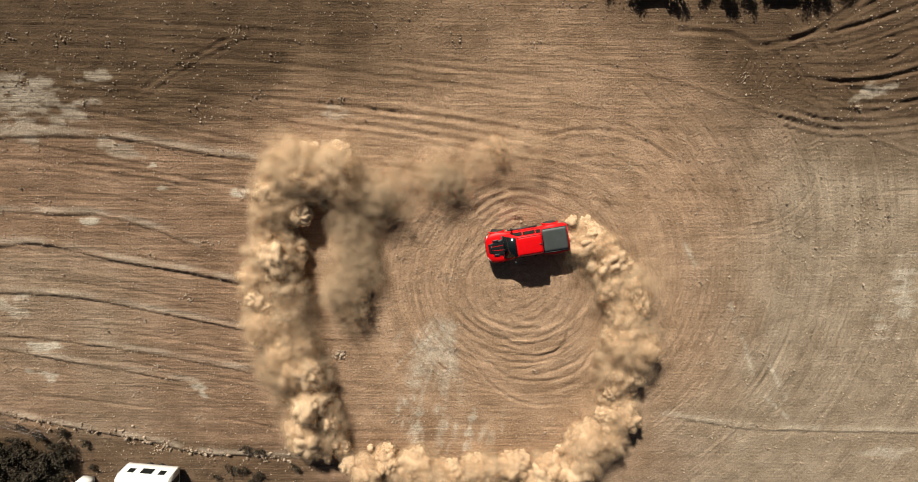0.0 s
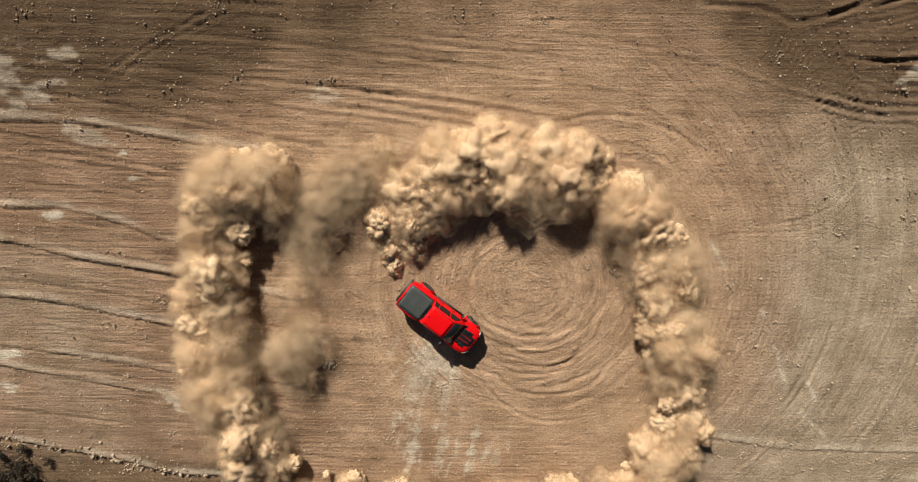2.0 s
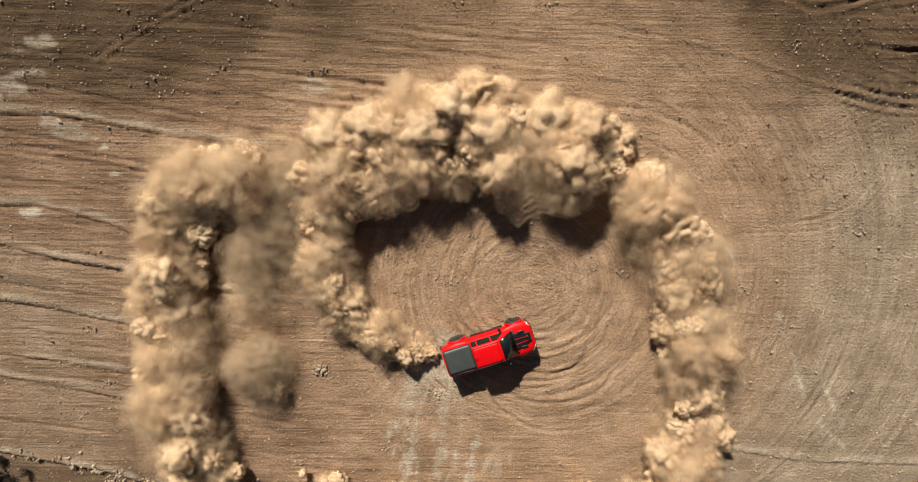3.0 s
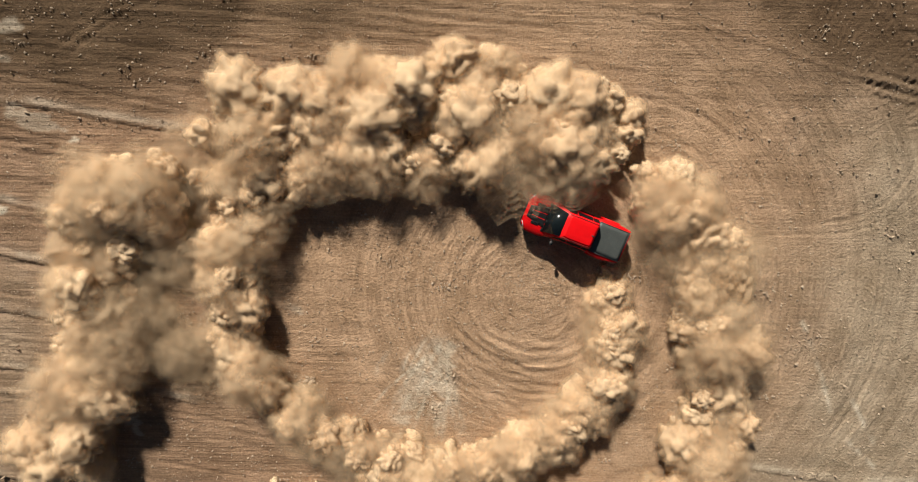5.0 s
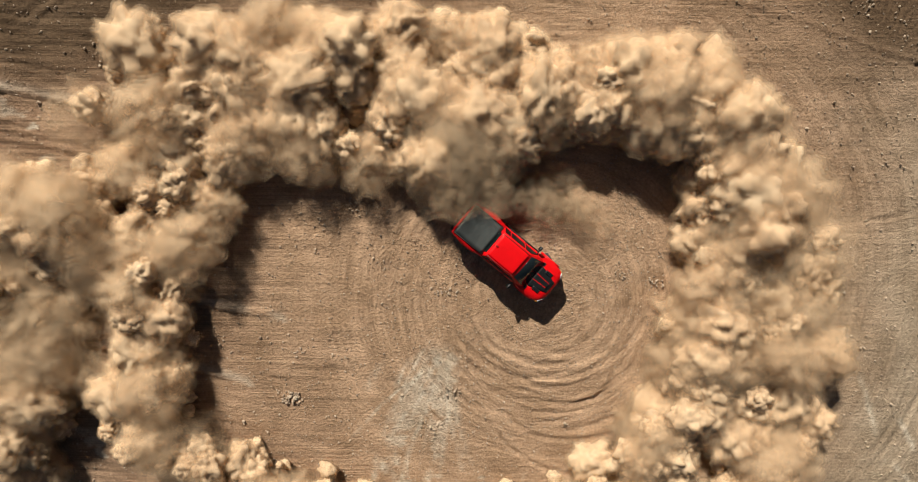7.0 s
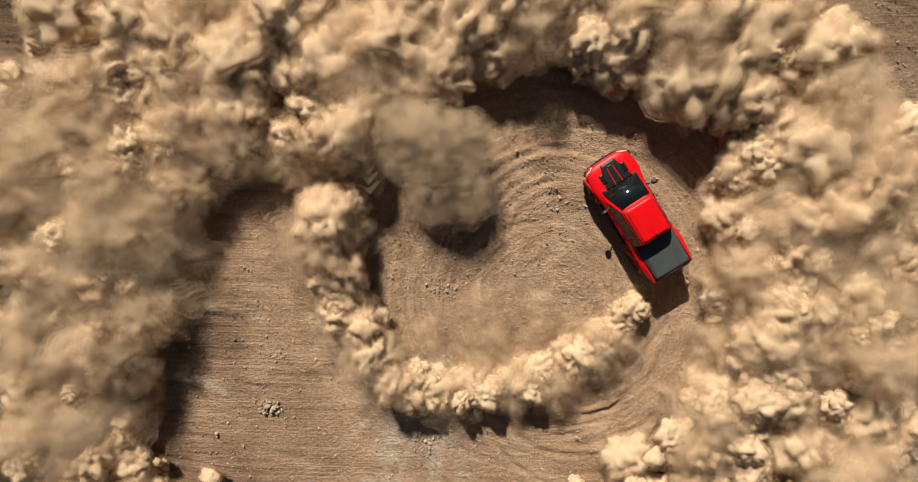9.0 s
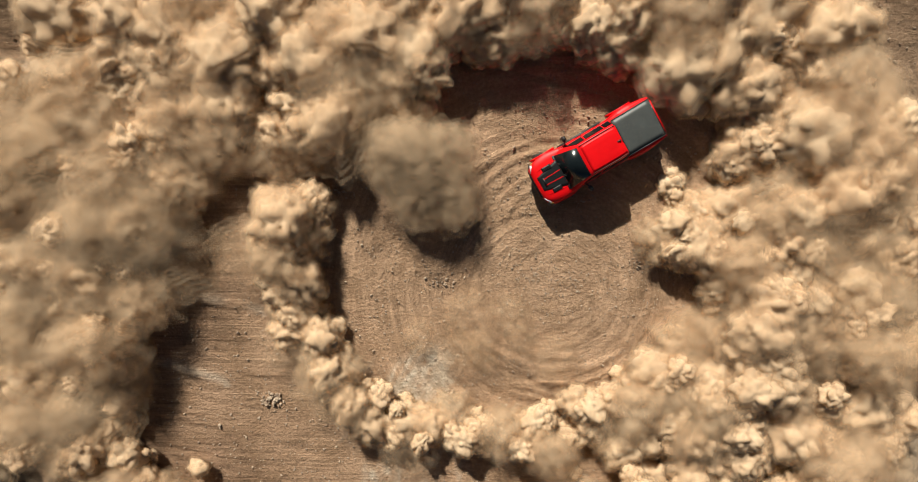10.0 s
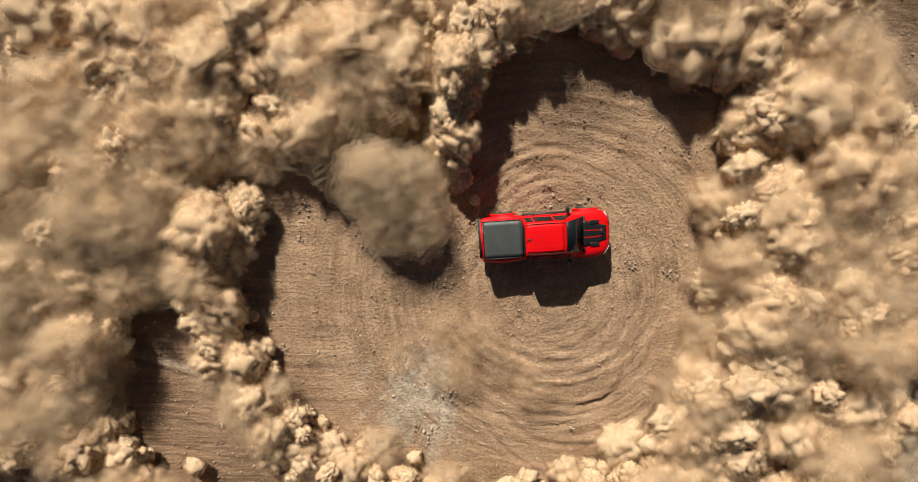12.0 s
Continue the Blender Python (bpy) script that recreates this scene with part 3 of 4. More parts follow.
# ---------------------------------------------------------------- edge of the field
def make_bush(x, y, size, seed, label):
    rng = random.Random(seed)
    root = tagged(empty("bush", pose(x, y, ground_z(x, y) - 0.02)), label, "bush", "scrub bushes")
    tips = []
    for k in range(7):
        a, lean = rng.uniform(0, math.tau), rng.uniform(0.2, 1.0)
        tip = Vector((math.cos(a) * lean, math.sin(a) * lean, rng.uniform(0.5, 1.0))) * size
        mid = tip * 0.5 + Vector((0, 0, 0.12 * size))
        part("stem", tube([(0, 0, 0), mid, tip], 0.03 * size, 5), TWIG, root)
        tips.append((mid, tip))
    bm = bmesh.new()
    for _ in range(int(900 * max(0.6, size))):
        mid, tip = rng.choice(tips)
        p = mid.lerp(tip, rng.uniform(0.2, 1.15)) + Vector((rng.gauss(0, 0.16), rng.gauss(0, 0.16), rng.gauss(0, 0.13))) * size
        p.z = max(0.02, p.z)
        q = Euler((rng.uniform(0, 6), rng.uniform(0, 6), rng.uniform(0, 6))).to_matrix()
        s = size * rng.uniform(0.05, 0.11)
        bm.faces.new([bm.verts.new(p + q @ Vector(v) * s) for v in ((-1, 0, 0), (0, -0.5, 0.1), (1, 0, 0), (0, 0.5, 0.1))])
    part("foliage", bm, LEAF, root, smooth=False)
    return root


BUSHES = [(-31.2, -14.9, 0.55), (-29.6, -15.9, 0.45), (-30.6, -16.4, 0.4), (-29.5, -18.0, 0.45), (-34.4, -14.5, 0.4), (-33.0, -15.2, 0.6), (-34.4, -16.2, 1.0), (-32.6, -17.2, 0.9),
          (-35.8, -17.4, 1.1), (-33.6, -18.6, 1.0), (-36.2, -19.2, 0.9), (-32.2, -19.2, 0.8), (-34.9, -20.1, 1.0), (-18.5, -18.0, 0.6), (-17.6, -18.2, 0.4), (-16.6, -18.5, 0.55),
          (-19.8, -18.8, 0.35), (-17.0, -19.2, 0.5), (-13.6, -17.9, 0.45), (-17.2, -16.2, 0.5), (-16.3, -16.6, 0.45),
          (10.0, 16.2, 0.7), (12.7, 16.1, 0.8), (14.4, 16.3, 0.7), (15.8, 16.2, 0.9), (17.2, 16.4, 0.8), (18.4, 16.5, 0.7), (20.4, 16.3, 0.8), (21.6, 16.6, 0.9), (23.0, 17.2, 0.8), (8.4, 16.6, 0.6)]
plot_rng = random.Random(21)
BUSHES += [(plot_rng.uniform(-37.5, -31.5), plot_rng.uniform(-20, -15.9), plot_rng.uniform(0.6, 1.0)) for _ in range(22)]
for n, (x, y, size) in enumerate(BUSHES):
    make_bush(x, y, size, 100 + n, "dark brown dry scrub bush growing at the edge of the field")


def make_trailer():
    root = tagged(empty("trailer_cabin", pose(-24.5, -18.45, 0.0, 0, 0, -5.5)), "white site cabin trailer with dark windows on wheels", "trailer")
    root.scale = (0.74, 0.74, 0.74)
    prof = [(-1.15, 0.45), (-1.2, 0.9), (-1.18, 2.15), (-0.85, 2.62), (0.85, 2.62), (1.18, 2.15), (1.2, 0.9), (1.15, 0.45)]
    bm = loft([[(x, y * k, z) for y, z in prof] for x, k in ((-2.6, 0.97), (-2.5, 1.0), (2.5, 1.0), (2.6, 0.97))])
    bmesh.ops.bevel(bm, geom=[e for e in bm.edges if e.calc_length() > 3], offset=0.05, segments=2, affect="EDGES")
    part("body", bm, WHITE, root)
    for x, w, z0, z1 in ((-1.55, 0.28, 1.35, 1.85), (0.0, 0.55, 1.25, 1.85), (1.55, 0.28, 1.35, 1.85)):
        f = part("window_frame", box(bmesh.new(), x - w - 0.05, x + w + 0.05, 1.17, 1.215, z0 - 0.05, z1 + 0.05, 0.01), TRIM, root, smooth=False)
        part("pane", box(bmesh.new(), x - w, x + w, 1.2, 1.222, z0, z1, 0.005), GLASS, f, smooth=False)
    part("door", box(bmesh.new(), 2.58, 2.63, -0.4, 0.4, 0.55, 2.3, 0.02), TRIM, root, "dark end door of the cabin", smooth=False)
    part("roof_vent", box(bmesh.new(), -0.3, 0.3, -0.3, 0.3, 2.6, 2.74, 0.04), WHITE, root)
    for x in (-0.6, 0.6):
        for y in (-0.9, 0.9):
            bm = bmesh.new()
            bmesh.ops.create_cone(bm, cap_ends=True, segments=24, radius1=0.34, radius2=0.34, depth=0.2, matrix=pose(x, y, 0.34, 90))
            bmesh.ops.bevel(bm, geom=[e for e in bm.edges if len(e.link_faces) == 2 and e.calc_face_angle() > 1], offset=0.05, segments=2, affect="EDGES")
            part("wheel", bm, RUBBER, root)
    part("drawbar", tube([(-2.5, 0, 0.5), (-3.2, 0, 0.48), (-3.7, 0, 0.45), (-3.7, 0, 0.0)], 0.05, 8), TRIM, root)


make_trailer()


def make_tank():
    root = tagged(empty("storage_box", pose(-29.95, -19.25, 0, 0, 0, -6)), "small white storage box standing on bare earth", "box")
    root.scale = (0.62, 0.62, 0.62)
    part("body", box(bmesh.new(), -0.75, 0.75, -0.6, 0.6, 0.1, 1.25, 0.05), WHITE, root)
    part("lid", box(bmesh.new(), -0.8, 0.8, -0.65, 0.65, 1.25, 1.36, 0.03), WHITE, root)
    for y in (-0.4, 0.4):
        part("skid", box(bmesh.new(), -0.7, 0.7, y - 0.06, y + 0.06, 0, 0.1, 0.01), WOOD, root)


make_tank()


def make_fence():
    """Sagging wire fence round the overgrown plot."""
    root = tagged(empty("plot_fence", pose(0, 0, 0)), "weathered post and wire fence round an overgrown plot", "fence")
    corners = [(-38.5, -13.4), (-35.5, -14.0), (-31.2, -15.4), (-31.5, -19.0), (-32, -23)]
    posts = []
    for (ax, ay), (bx, by) in zip(corners, corners[1:]):
        n = max(1, round(math.hypot(bx - ax, by - ay) / 2.2))
        posts += [(ax + (bx - ax) * i / n, ay + (by - ay) * i / n) for i in range(n)]
    posts.append(corners[-1])
    for x, y in posts:
        z = ground_z(x, y)
        part("post", tube([(x, y, z - 0.2), (x + 0.01, y, z + 0.4), (x + 0.02, y, z + 0.8)], 0.035, 6), WOOD, root)
    for level in (0.25, 0.5, 0.75):
        part("wire", tube([(x, y, ground_z(x, y) + level) for x, y in posts], 0.012, 4), ALLOY, root)


make_fence()


def make_boards():
    root = tagged(empty("ochre_panel", pose(11.2, 16.2, 0, 0, 0, 3)), "ochre yellow board panel leaning among the scrub", "board")
    part("sheet", box(bmesh.new(), -0.9, 0.9, -0.35, 0.35, 0.35, 0.41, 0.01), OCHRE, root)
    for x in (-0.7, 0.7):
        part("leg", box(bmesh.new(), x - 0.05, x + 0.05, -0.3, 0.3, 0, 0.35, 0.01), WOOD, root)
    root = tagged(empty("white_crate", pose(19.2, 16.55, 0, 0, 0, 4)), "low white crate lying among dark scrub", "crate")
    part("body", box(bmesh.new(), -0.8, 0.8, -0.4, 0.4, 0, 0.5, 0.04), WHITE, root)
    part("lid", box(bmesh.new(), -0.84, 0.84, -0.44, 0.44, 0.5, 0.56, 0.02), WHITE, root)


make_boards()

# ---------------------------------------------------------------- pickup truck (x ahead, y to its left, z up)
STATIONS = [     # x, half width at sill, at belt, top height, half width of the top, bottom height
    (2.90, 0.62, 0.66, 1.00, 0.55, 0.62), (2.84, 0.80, 0.84, 1.08, 0.70, 0.52), (2.66, 0.95, 1.00, 1.15, 0.84, 0.48), (2.35, 1.02, 1.08, 1.19, 0.90, 0.46),
    (1.95, 1.04, 1.11, 1.22, 0.92, 0.46), (1.55, 1.00, 1.07, 1.25, 0.92, 0.45), (1.15, 0.96, 1.01, 1.26, 0.92, 0.42), (0.4, 0.95, 1.00, 1.27, 0.92, 0.42),
    (-0.5, 0.95, 1.00, 1.29, 0.92, 0.42), (-1.02, 0.95, 1.00, 1.30, 0.93, 0.43), (-1.10, 0.96, 1.02, 1.34, 0.94, 0.44), (-1.5, 1.02, 1.09, 1.36, 0.96, 0.46),
    (-1.85, 1.04, 1.11, 1.37, 0.97, 0.48), (-2.25, 1.02, 1.08, 1.38, 0.97, 0.50), (-2.70, 0.97, 1.02, 1.38, 0.95, 0.56), (-2.88, 0.93, 0.97, 1.36, 0.92, 0.60),
]


def body_ring(x, sill, belt, top, tw, bottom):
    half = [(sill * 0.72, bottom), (sill, bottom + 0.08), (sill * 1.01, 0.78), (belt, 0.98), (belt * 0.99, top - 0.12), (tw + 0.02, top - 0.03), (tw * 0.86, top), (tw * 0.45, top + 0.025)]
    return [(x, y, z) for y, z in half] + [(x, -y, z) for y, z in half[::-1]]


def hood_z(x, y):
    for a, b in zip(STATIONS, STATIONS[1:]):
        if b[0] <= x <= a[0]:
            k = (x - b[0]) / (a[0] - b[0])
            top, tw = b[3] + (a[3] - b[3]) * k, b[4] + (a[4] - b[4]) * k
            return top + 0.025 * (1 - min(1, abs(y) / (tw * 0.86)) ** 2)
    return 1.2


def skin_patch(x0, x1, y0, y1, lift, taper=0.0, nx=10, ny=6, thick=0.012):
    """A thin shaped panel that follows the hood."""
    bm = bmesh.new()
    rows = []
    for i in range(nx + 1):
        x = x0 + (x1 - x0) * i / nx
        k = 1 - taper * i / nx
        rows.append([bm.verts.new((x, (y0 + (y1 - y0) * j / ny) * k, hood_z(x, (y0 + (y1 - y0) * j / ny) * k) + lift)) for j in range(ny + 1)])
    for a, b in zip(rows, rows[1:]):
        for j in range(ny):
            bm.faces.new((a[j], b[j], b[j + 1], a[j + 1]))
    geom = bmesh.ops.extrude_face_region(bm, geom=list(bm.faces))["geom"]
    bmesh.ops.translate(bm, verts=[g for g in geom if isinstance(g, bmesh.types.BMVert)], vec=(0, 0, -thick - lift))
    bmesh.ops.recalc_face_normals(bm, faces=bm.faces)
    return bm


def quad_panel(corners, thick, inset=0.0):
    """A slab on four corners, pushed out along its normal."""
    c = [Vector(p) for p in corners]
    mid = sum(c, Vector()) / 4
    c = [p + (mid - p) * inset for p in c]
    n = (c[2] - c[0]).cross(c[3] - c[1]).normalized()
    bm = bmesh.new()
    lo, hi = [bm.verts.new(p - n * 0.02) for p in c], [bm.verts.new(p + n * thick) for p in c]
    bm.faces.new(hi)
    bm.faces.new(lo[::-1])
    for i in range(4):
        bm.faces.new((lo[i], lo[(i + 1) % 4], hi[(i + 1) % 4], hi[i]))
    bmesh.ops.recalc_face_normals(bm, faces=bm.faces)
    return bm


def make_wheel(parent, x, y):
    root = empty("wheel")
    root.parent = parent
    root.location = (x, y, 0.44)
    prof = [(0.25, -0.13), (0.36, -0.155), (0.42, -0.145), (0.44, -0.10), (0.442, 0.0), (0.44, 0.10), (0.42, 0.145), (0.36, 0.155), (0.25, 0.13)]
    rings = []
    for k in range(41):
        a = k * math.tau / 40
        lug = 1.0 if k % 2 else 0.978
        rings.append([(r * (lug if r > 0.41 else 1) * math.cos(a), w, r * (lug if r > 0.41 else 1) * math.sin(a)) for r, w in prof])
    bm = loft(rings, False)
    bmesh.ops.remove_doubles(bm, verts=bm.verts, dist=1e-4)
    part("tyre", bm, RUBBER, root, "black off-road tyre caked with dust")
    bm = bmesh.new()
    out = 1 if y > 0 else -1
    bmesh.ops.create_cone(bm, cap_ends=True, segments=32, radius1=0.255, radius2=0.255, depth=0.16, matrix=pose(0, 0.02 * out, 0, 90))
    for k in range(6):
        a = k * math.tau / 6
        bmesh.ops.create_cube(bm, size=1, matrix=Matrix.Translation((0.13 * math.cos(a), 0.11 * out, 0.13 * math.sin(a))) @ pose(0, 0, 0, 0, -math.degrees(a)) @ Matrix.Diagonal((0.22, 0.03, 0.06, 1)))
    bmesh.ops.create_cone(bm, cap_ends=True, segments=16, radius1=0.06, radius2=0.05, depth=0.06, matrix=pose(0, 0.12 * out, 0, 90))
    part("rim", bm, ALLOY, root, smooth=False)
    return root


def make_truck():
    truck = tagged(empty("pickup_truck"), "bright red pickup with black hood graphics and grey bed cover", "pickup truck")
    bm = loft([body_ring(*s) for s in STATIONS])
    bmesh.ops.subdivide_edges(bm, edges=[e for e in bm.edges if abs(e.verts[0].co.x - e.verts[1].co.x) > 0.3], cuts=1, use_grid_fill=True)
    body = part("body", bm, RED, truck)
    mod = body.modifiers.new("soften", "BEVEL")
    mod.width, mod.segments, mod.limit_method, mod.angle_limit = 0.03, 2, "ANGLE", radians(35)

    # cab: belt ring and roof ring
    def cab_ring(x0, x1, w, z, nose, tail):
        half = [(x1, w * 0.55), (x1 - nose * 0.5, w * 0.9), (x1 - nose, w), ((x0 + x1) / 2, w * 1.01), (x0 + tail, w), (x0, w * 0.85)]
        return [(x, y, z) for x, y in half] + [(x, -y, z) for x, y in half[::-1]]
    rings = [cab_ring(-1.05, 1.72, 0.92, 1.22, 0.30, 0.06), cab_ring(-1.05, 1.60, 0.91, 1.29, 0.30, 0.06), cab_ring(-1.00, 0.86, 0.75, 1.84, 0.16, 0.06),
             cab_ring(-0.97, 0.76, 0.70, 1.91, 0.16, 0.08), cab_ring(-0.88, 0.62, 0.60, 1.945, 0.14, 0.1)]
    bm = loft(rings)
    cab = part("cab", bm, RED, truck)
    mod = cab.modifiers.new("soften", "BEVEL")
    mod.width, mod.segments, mod.limit_method, mod.angle_limit = 0.03, 3, "ANGLE", radians(25)
    part("roof_panel", skin_roof(), RED, cab)
    for y in (-0.66, 0.66):
        part("roof_rail", tube([(0.72, y, 1.92), (0.2, y * 1.03, 1.945), (-0.5, y * 1.03, 1.945), (-0.95, y, 1.92)], 0.014, 6), TRIM, cab)
    # glass
    part("windshield", quad_panel([(1.66, 0.82, 1.268), (1.66, -0.82, 1.268), (0.82, -0.66, 1.885), (0.82, 0.66, 1.885)], 0.03), GLASS, cab, "raked dark windshield")
    part("rear_window", quad_panel([(-1.055, -0.66, 1.38), (-1.055, 0.66, 1.38), (-1.005, 0.58, 1.82), (-1.005, -0.58, 1.82)], 0.015), GLASS, cab, smooth=False)
    for side in (1, -1):
        for xa, xb, xc, xd in ((1.10, 0.30, 0.36, 0.72), (0.22, -0.60, -0.55, 0.28), (-0.66, -0.98, -0.93, -0.62)):
            p = [(xa, 0.905 * side, 1.34), (xb, 0.92 * side, 1.34), (xc, 0.775 * side, 1.80), (xd, 0.77 * side, 1.80)]
            part("side_window", quad_panel(p if side < 0 else p[::-1], 0.012), GLASS, cab, smooth=False)
        # doors: seams, handles, cladding
        for x in (1.20, 0.26, -0.66):
            part("door_seam", box(bmesh.new(), x - 0.008, x + 0.008, min(0.93 * side, 1.006 * side), max(0.93 * side, 1.006 * side), 0.55, 1.24, 0.003), TRIM, body, smooth=False)
        for x in (0.40, -0.50):
            part("door_handle", box(bmesh.new(), x - 0.10, x + 0.10, min(0.99 * side, 1.03 * side), max(0.99 * side, 1.03 * side), 1.10, 1.14, 0.012), BLACK_PAINT, body)
        part("side_step", box(bmesh.new(), -0.95, 1.20, min(0.90 * side, 1.06 * side), max(0.90 * side, 1.06 * side), 0.42, 0.48, 0.02), TRIM, body)
        for x in (1.95, -1.85):
            pts = [(x + 0.56 * math.cos(a), 1.10 * side, 0.46 + 0.54 * math.sin(a)) for a in np.linspace(0.05, math.pi - 0.05, 14)]
            part("fender_flare", tube(pts, 0.055, 8), RED, body)
            bm = bmesh.new()
            bmesh.ops.create_cone(bm, cap_ends=True, segments=28, radius1=0.53, radius2=0.53, depth=0.10, matrix=pose(x, 1.06 * side, 0.47, 90))
            part("wheel_well", bm, TRIM, body, smooth=False)
        mirror = part("mirror", box(bmesh.new(), 0.92, 1.06, min(1.10 * side, 1.36 * side), max(1.10 * side, 1.36 * side), 1.28, 1.52, 0.04, 3), TRIM, truck, "black door mirror")
        part("mirror_arm", tube([(1.06, 0.92 * side, 1.30), (1.02, 1.05 * side, 1.34), (0.99, 1.14 * side, 1.38)], 0.03, 6), TRIM, mirror)
        part("mirror_glass", box(bmesh.new(), 0.905, 0.925, min(1.13 * side, 1.33 * side), max(1.13 * side, 1.33 * side), 1.31, 1.49, 0.008), GLASS, mirror)
        # lamps
        lamp = part("headlight", quad_panel([(2.72, 0.98 * side, 0.92), (2.875, 0.66 * side, 0.90), (2.86, 0.64 * side, 1.06), (2.68, 0.95 * side, 1.09)][::side], 0.02), LAMP_CLEAR, truck, "clear headlight")
        part("marker", quad_panel([(2.60, 1.025 * side, 0.94), (2.72, 0.985 * side, 0.94), (2.70, 0.97 * side, 1.05), (2.60, 1.01 * side, 1.06)][::side], 0.015), LAMP_AMBER, lamp)
        part("tail_light", box(bmesh.new(), -2.90, -2.76, min(0.80 * side, 0.985 * side), max(0.80 * side, 0.985 * side), 0.92, 1.28, 0.02), LAMP_RED, truck, "red tail light")
        # hood vents with louvres
        vent = part("hood_vent", skin_patch(1.98, 2.40, 0.52 * side - 0.10, 0.52 * side + 0.10, 0.018, 0.0, 6, 3), BLACK_PAINT, body, "black louvred hood vent")
        for k in range(5):
            x = 2.02 + k * 0.078
            part("louvre", box(bmesh.new(), x, x + 0.028, 0.52 * side - 0.08, 0.52 * side + 0.08, hood_z(x, 0.52) + 0.010, hood_z(x, 0.52) + 0.042, 0.006), ALLOY, vent, smooth=False)
        part("hood_crease", tube([(1.70, 0.62 * side, hood_z(1.7, 0.62) + 0.002), (2.0, 0.64 * side, hood_z(2, 0.64) + 0.004), (2.6, 0.58 * side, hood_z(2.6, 0.58))], 0.012, 6), RED, body)
    # hood graphics and scoop
    part("hood_graphic", skin_patch(1.68, 2.74, -0.64, 0.64, 0.008, 0.48, 12, 8), BLACK_PAINT, body, "matt black hood graphic")
    for y in (0.17, -0.17):
        part("hood_stripe", skin_patch(1.72, 2.55, y - 0.016, y + 0.016, 0.014, 0.2, 8, 2), RED, body, smooth=False)
    bm = bmesh.new()
    box(bm, 2.42, 2.60, -0.24, 0.24, 1.15, 1.205, 0.02)
    part("hood_scoop", bm, BLACK_PAINT, body)
    part("wiper_cowl", skin_patch(1.62, 1.76, -0.84, 0.84, 0.006, 0.0, 3, 8), TRIM, body)
    for y in (-0.45, 0.12):
        part("wiper", tube([(1.66, y, 1.29), (1.56, y + 0.25, 1.345), (1.42, y + 0.42, 1.45)], 0.012, 5), TRIM, cab)
    # front end
    part("grille", box(bmesh.new(), 2.82, 2.915, -0.62, 0.62, 0.72, 1.02, 0.03), TRIM, truck, "black grille")
    for z in (0.79, 0.87, 0.95):
        part("grille_bar", box(bmesh.new(), 2.90, 2.93, -0.56, 0.56, z - 0.012, z + 0.012, 0.006), BLACK_PAINT, truck, smooth=False)
    part("front_bumper", loft([[(x, y * k, z) for x, z in ((2.62, 0.46), (2.90 - d, 0.44), (2.95 - d, 0.58), (2.90 - d, 0.72), (2.62, 0.72))] for y, k, d in ((-1.0, 1, 0.22), (-0.72, 1, 0.05), (0.0, 1, 0), (0.72, 1, 0.05), (1.0, 1, 0.22))]), TRIM, truck)
    part("skid_plate", box(bmesh.new(), 2.55, 2.86, -0.4, 0.4, 0.36, 0.42, 0.02), ALLOY, truck)
    # bed: cover, rails, tailgate
    bm = bmesh.new()
    rows = []
    for i in range(13):
        x = -1.10 - 1.70 * i / 12
        rows.append([bm.verts.new((x, y, 1.412 + 0.022 * (1 - (y / 0.86) ** 2) - (0.008 if i in (4, 8) else 0))) for y in np.linspace(-0.85, 0.85, 9)])
    for a, b in zip(rows, rows[1:]):
        for j in range(8):
            bm.faces.new((a[j], b[j], b[j + 1], a[j + 1]))
    geom = bmesh.ops.extrude_face_region(bm, geom=list(bm.faces))["geom"]
    bmesh.ops.translate(bm, verts=[g for g in geom if isinstance(g, bmesh.types.BMVert)], vec=(0, 0, -0.07))
    bmesh.ops.recalc_face_normals(bm, faces=bm.faces)
    cover = part("bed_cover", bm, VINYL, truck, "dusty dark grey soft bed cover")
    for y in (-0.865, 0.865):
        part("cover_rail", box(bmesh.new(), -2.82, -1.09, y - 0.02, y + 0.02, 1.36, 1.424, 0.01), TRIM, cover)
    for x in (-2.83, -1.09):
        part("cover_rail", box(bmesh.new(), x - 0.018, x + 0.018, -0.885, 0.885, 1.36, 1.424, 0.01), ALLOY if x < -2 else TRIM, cover)
    part("tailgate", box(bmesh.new(), -2.915, -2.85, -0.80, 0.80, 0.72, 1.385, 0.025), RED, truck)
    part("tailgate_handle", box(bmesh.new(), -2.935, -2.905, -0.14, 0.14, 1.12, 1.22, 0.01), TRIM, truck)
    part("rear_bumper", box(bmesh.new(), -3.02, -2.80, -0.95, 0.95, 0.52, 0.70, 0.04), TRIM, truck)
    part("brake_light", box(bmesh.new(), -0.96, -0.88, -0.13, 0.13, 1.925, 1.955, 0.008), LAMP_RED, cab)
    part("antenna_fin", loft([[(-0.72 + d, w, z), (-0.72 + d, -w, z), (-0.90, -w, z), (-0.90, w, z)] for d, w, z in ((0.0, 0.03, 1.95), (-0.05, 0.02, 2.0), (-0.13, 0.008, 2.03))]), TRIM, cab)
    part("chassis", box(bmesh.new(), -2.7, 2.6, -0.55, 0.55, 0.34, 0.5, 0.03), TRIM, truck, smooth=False)
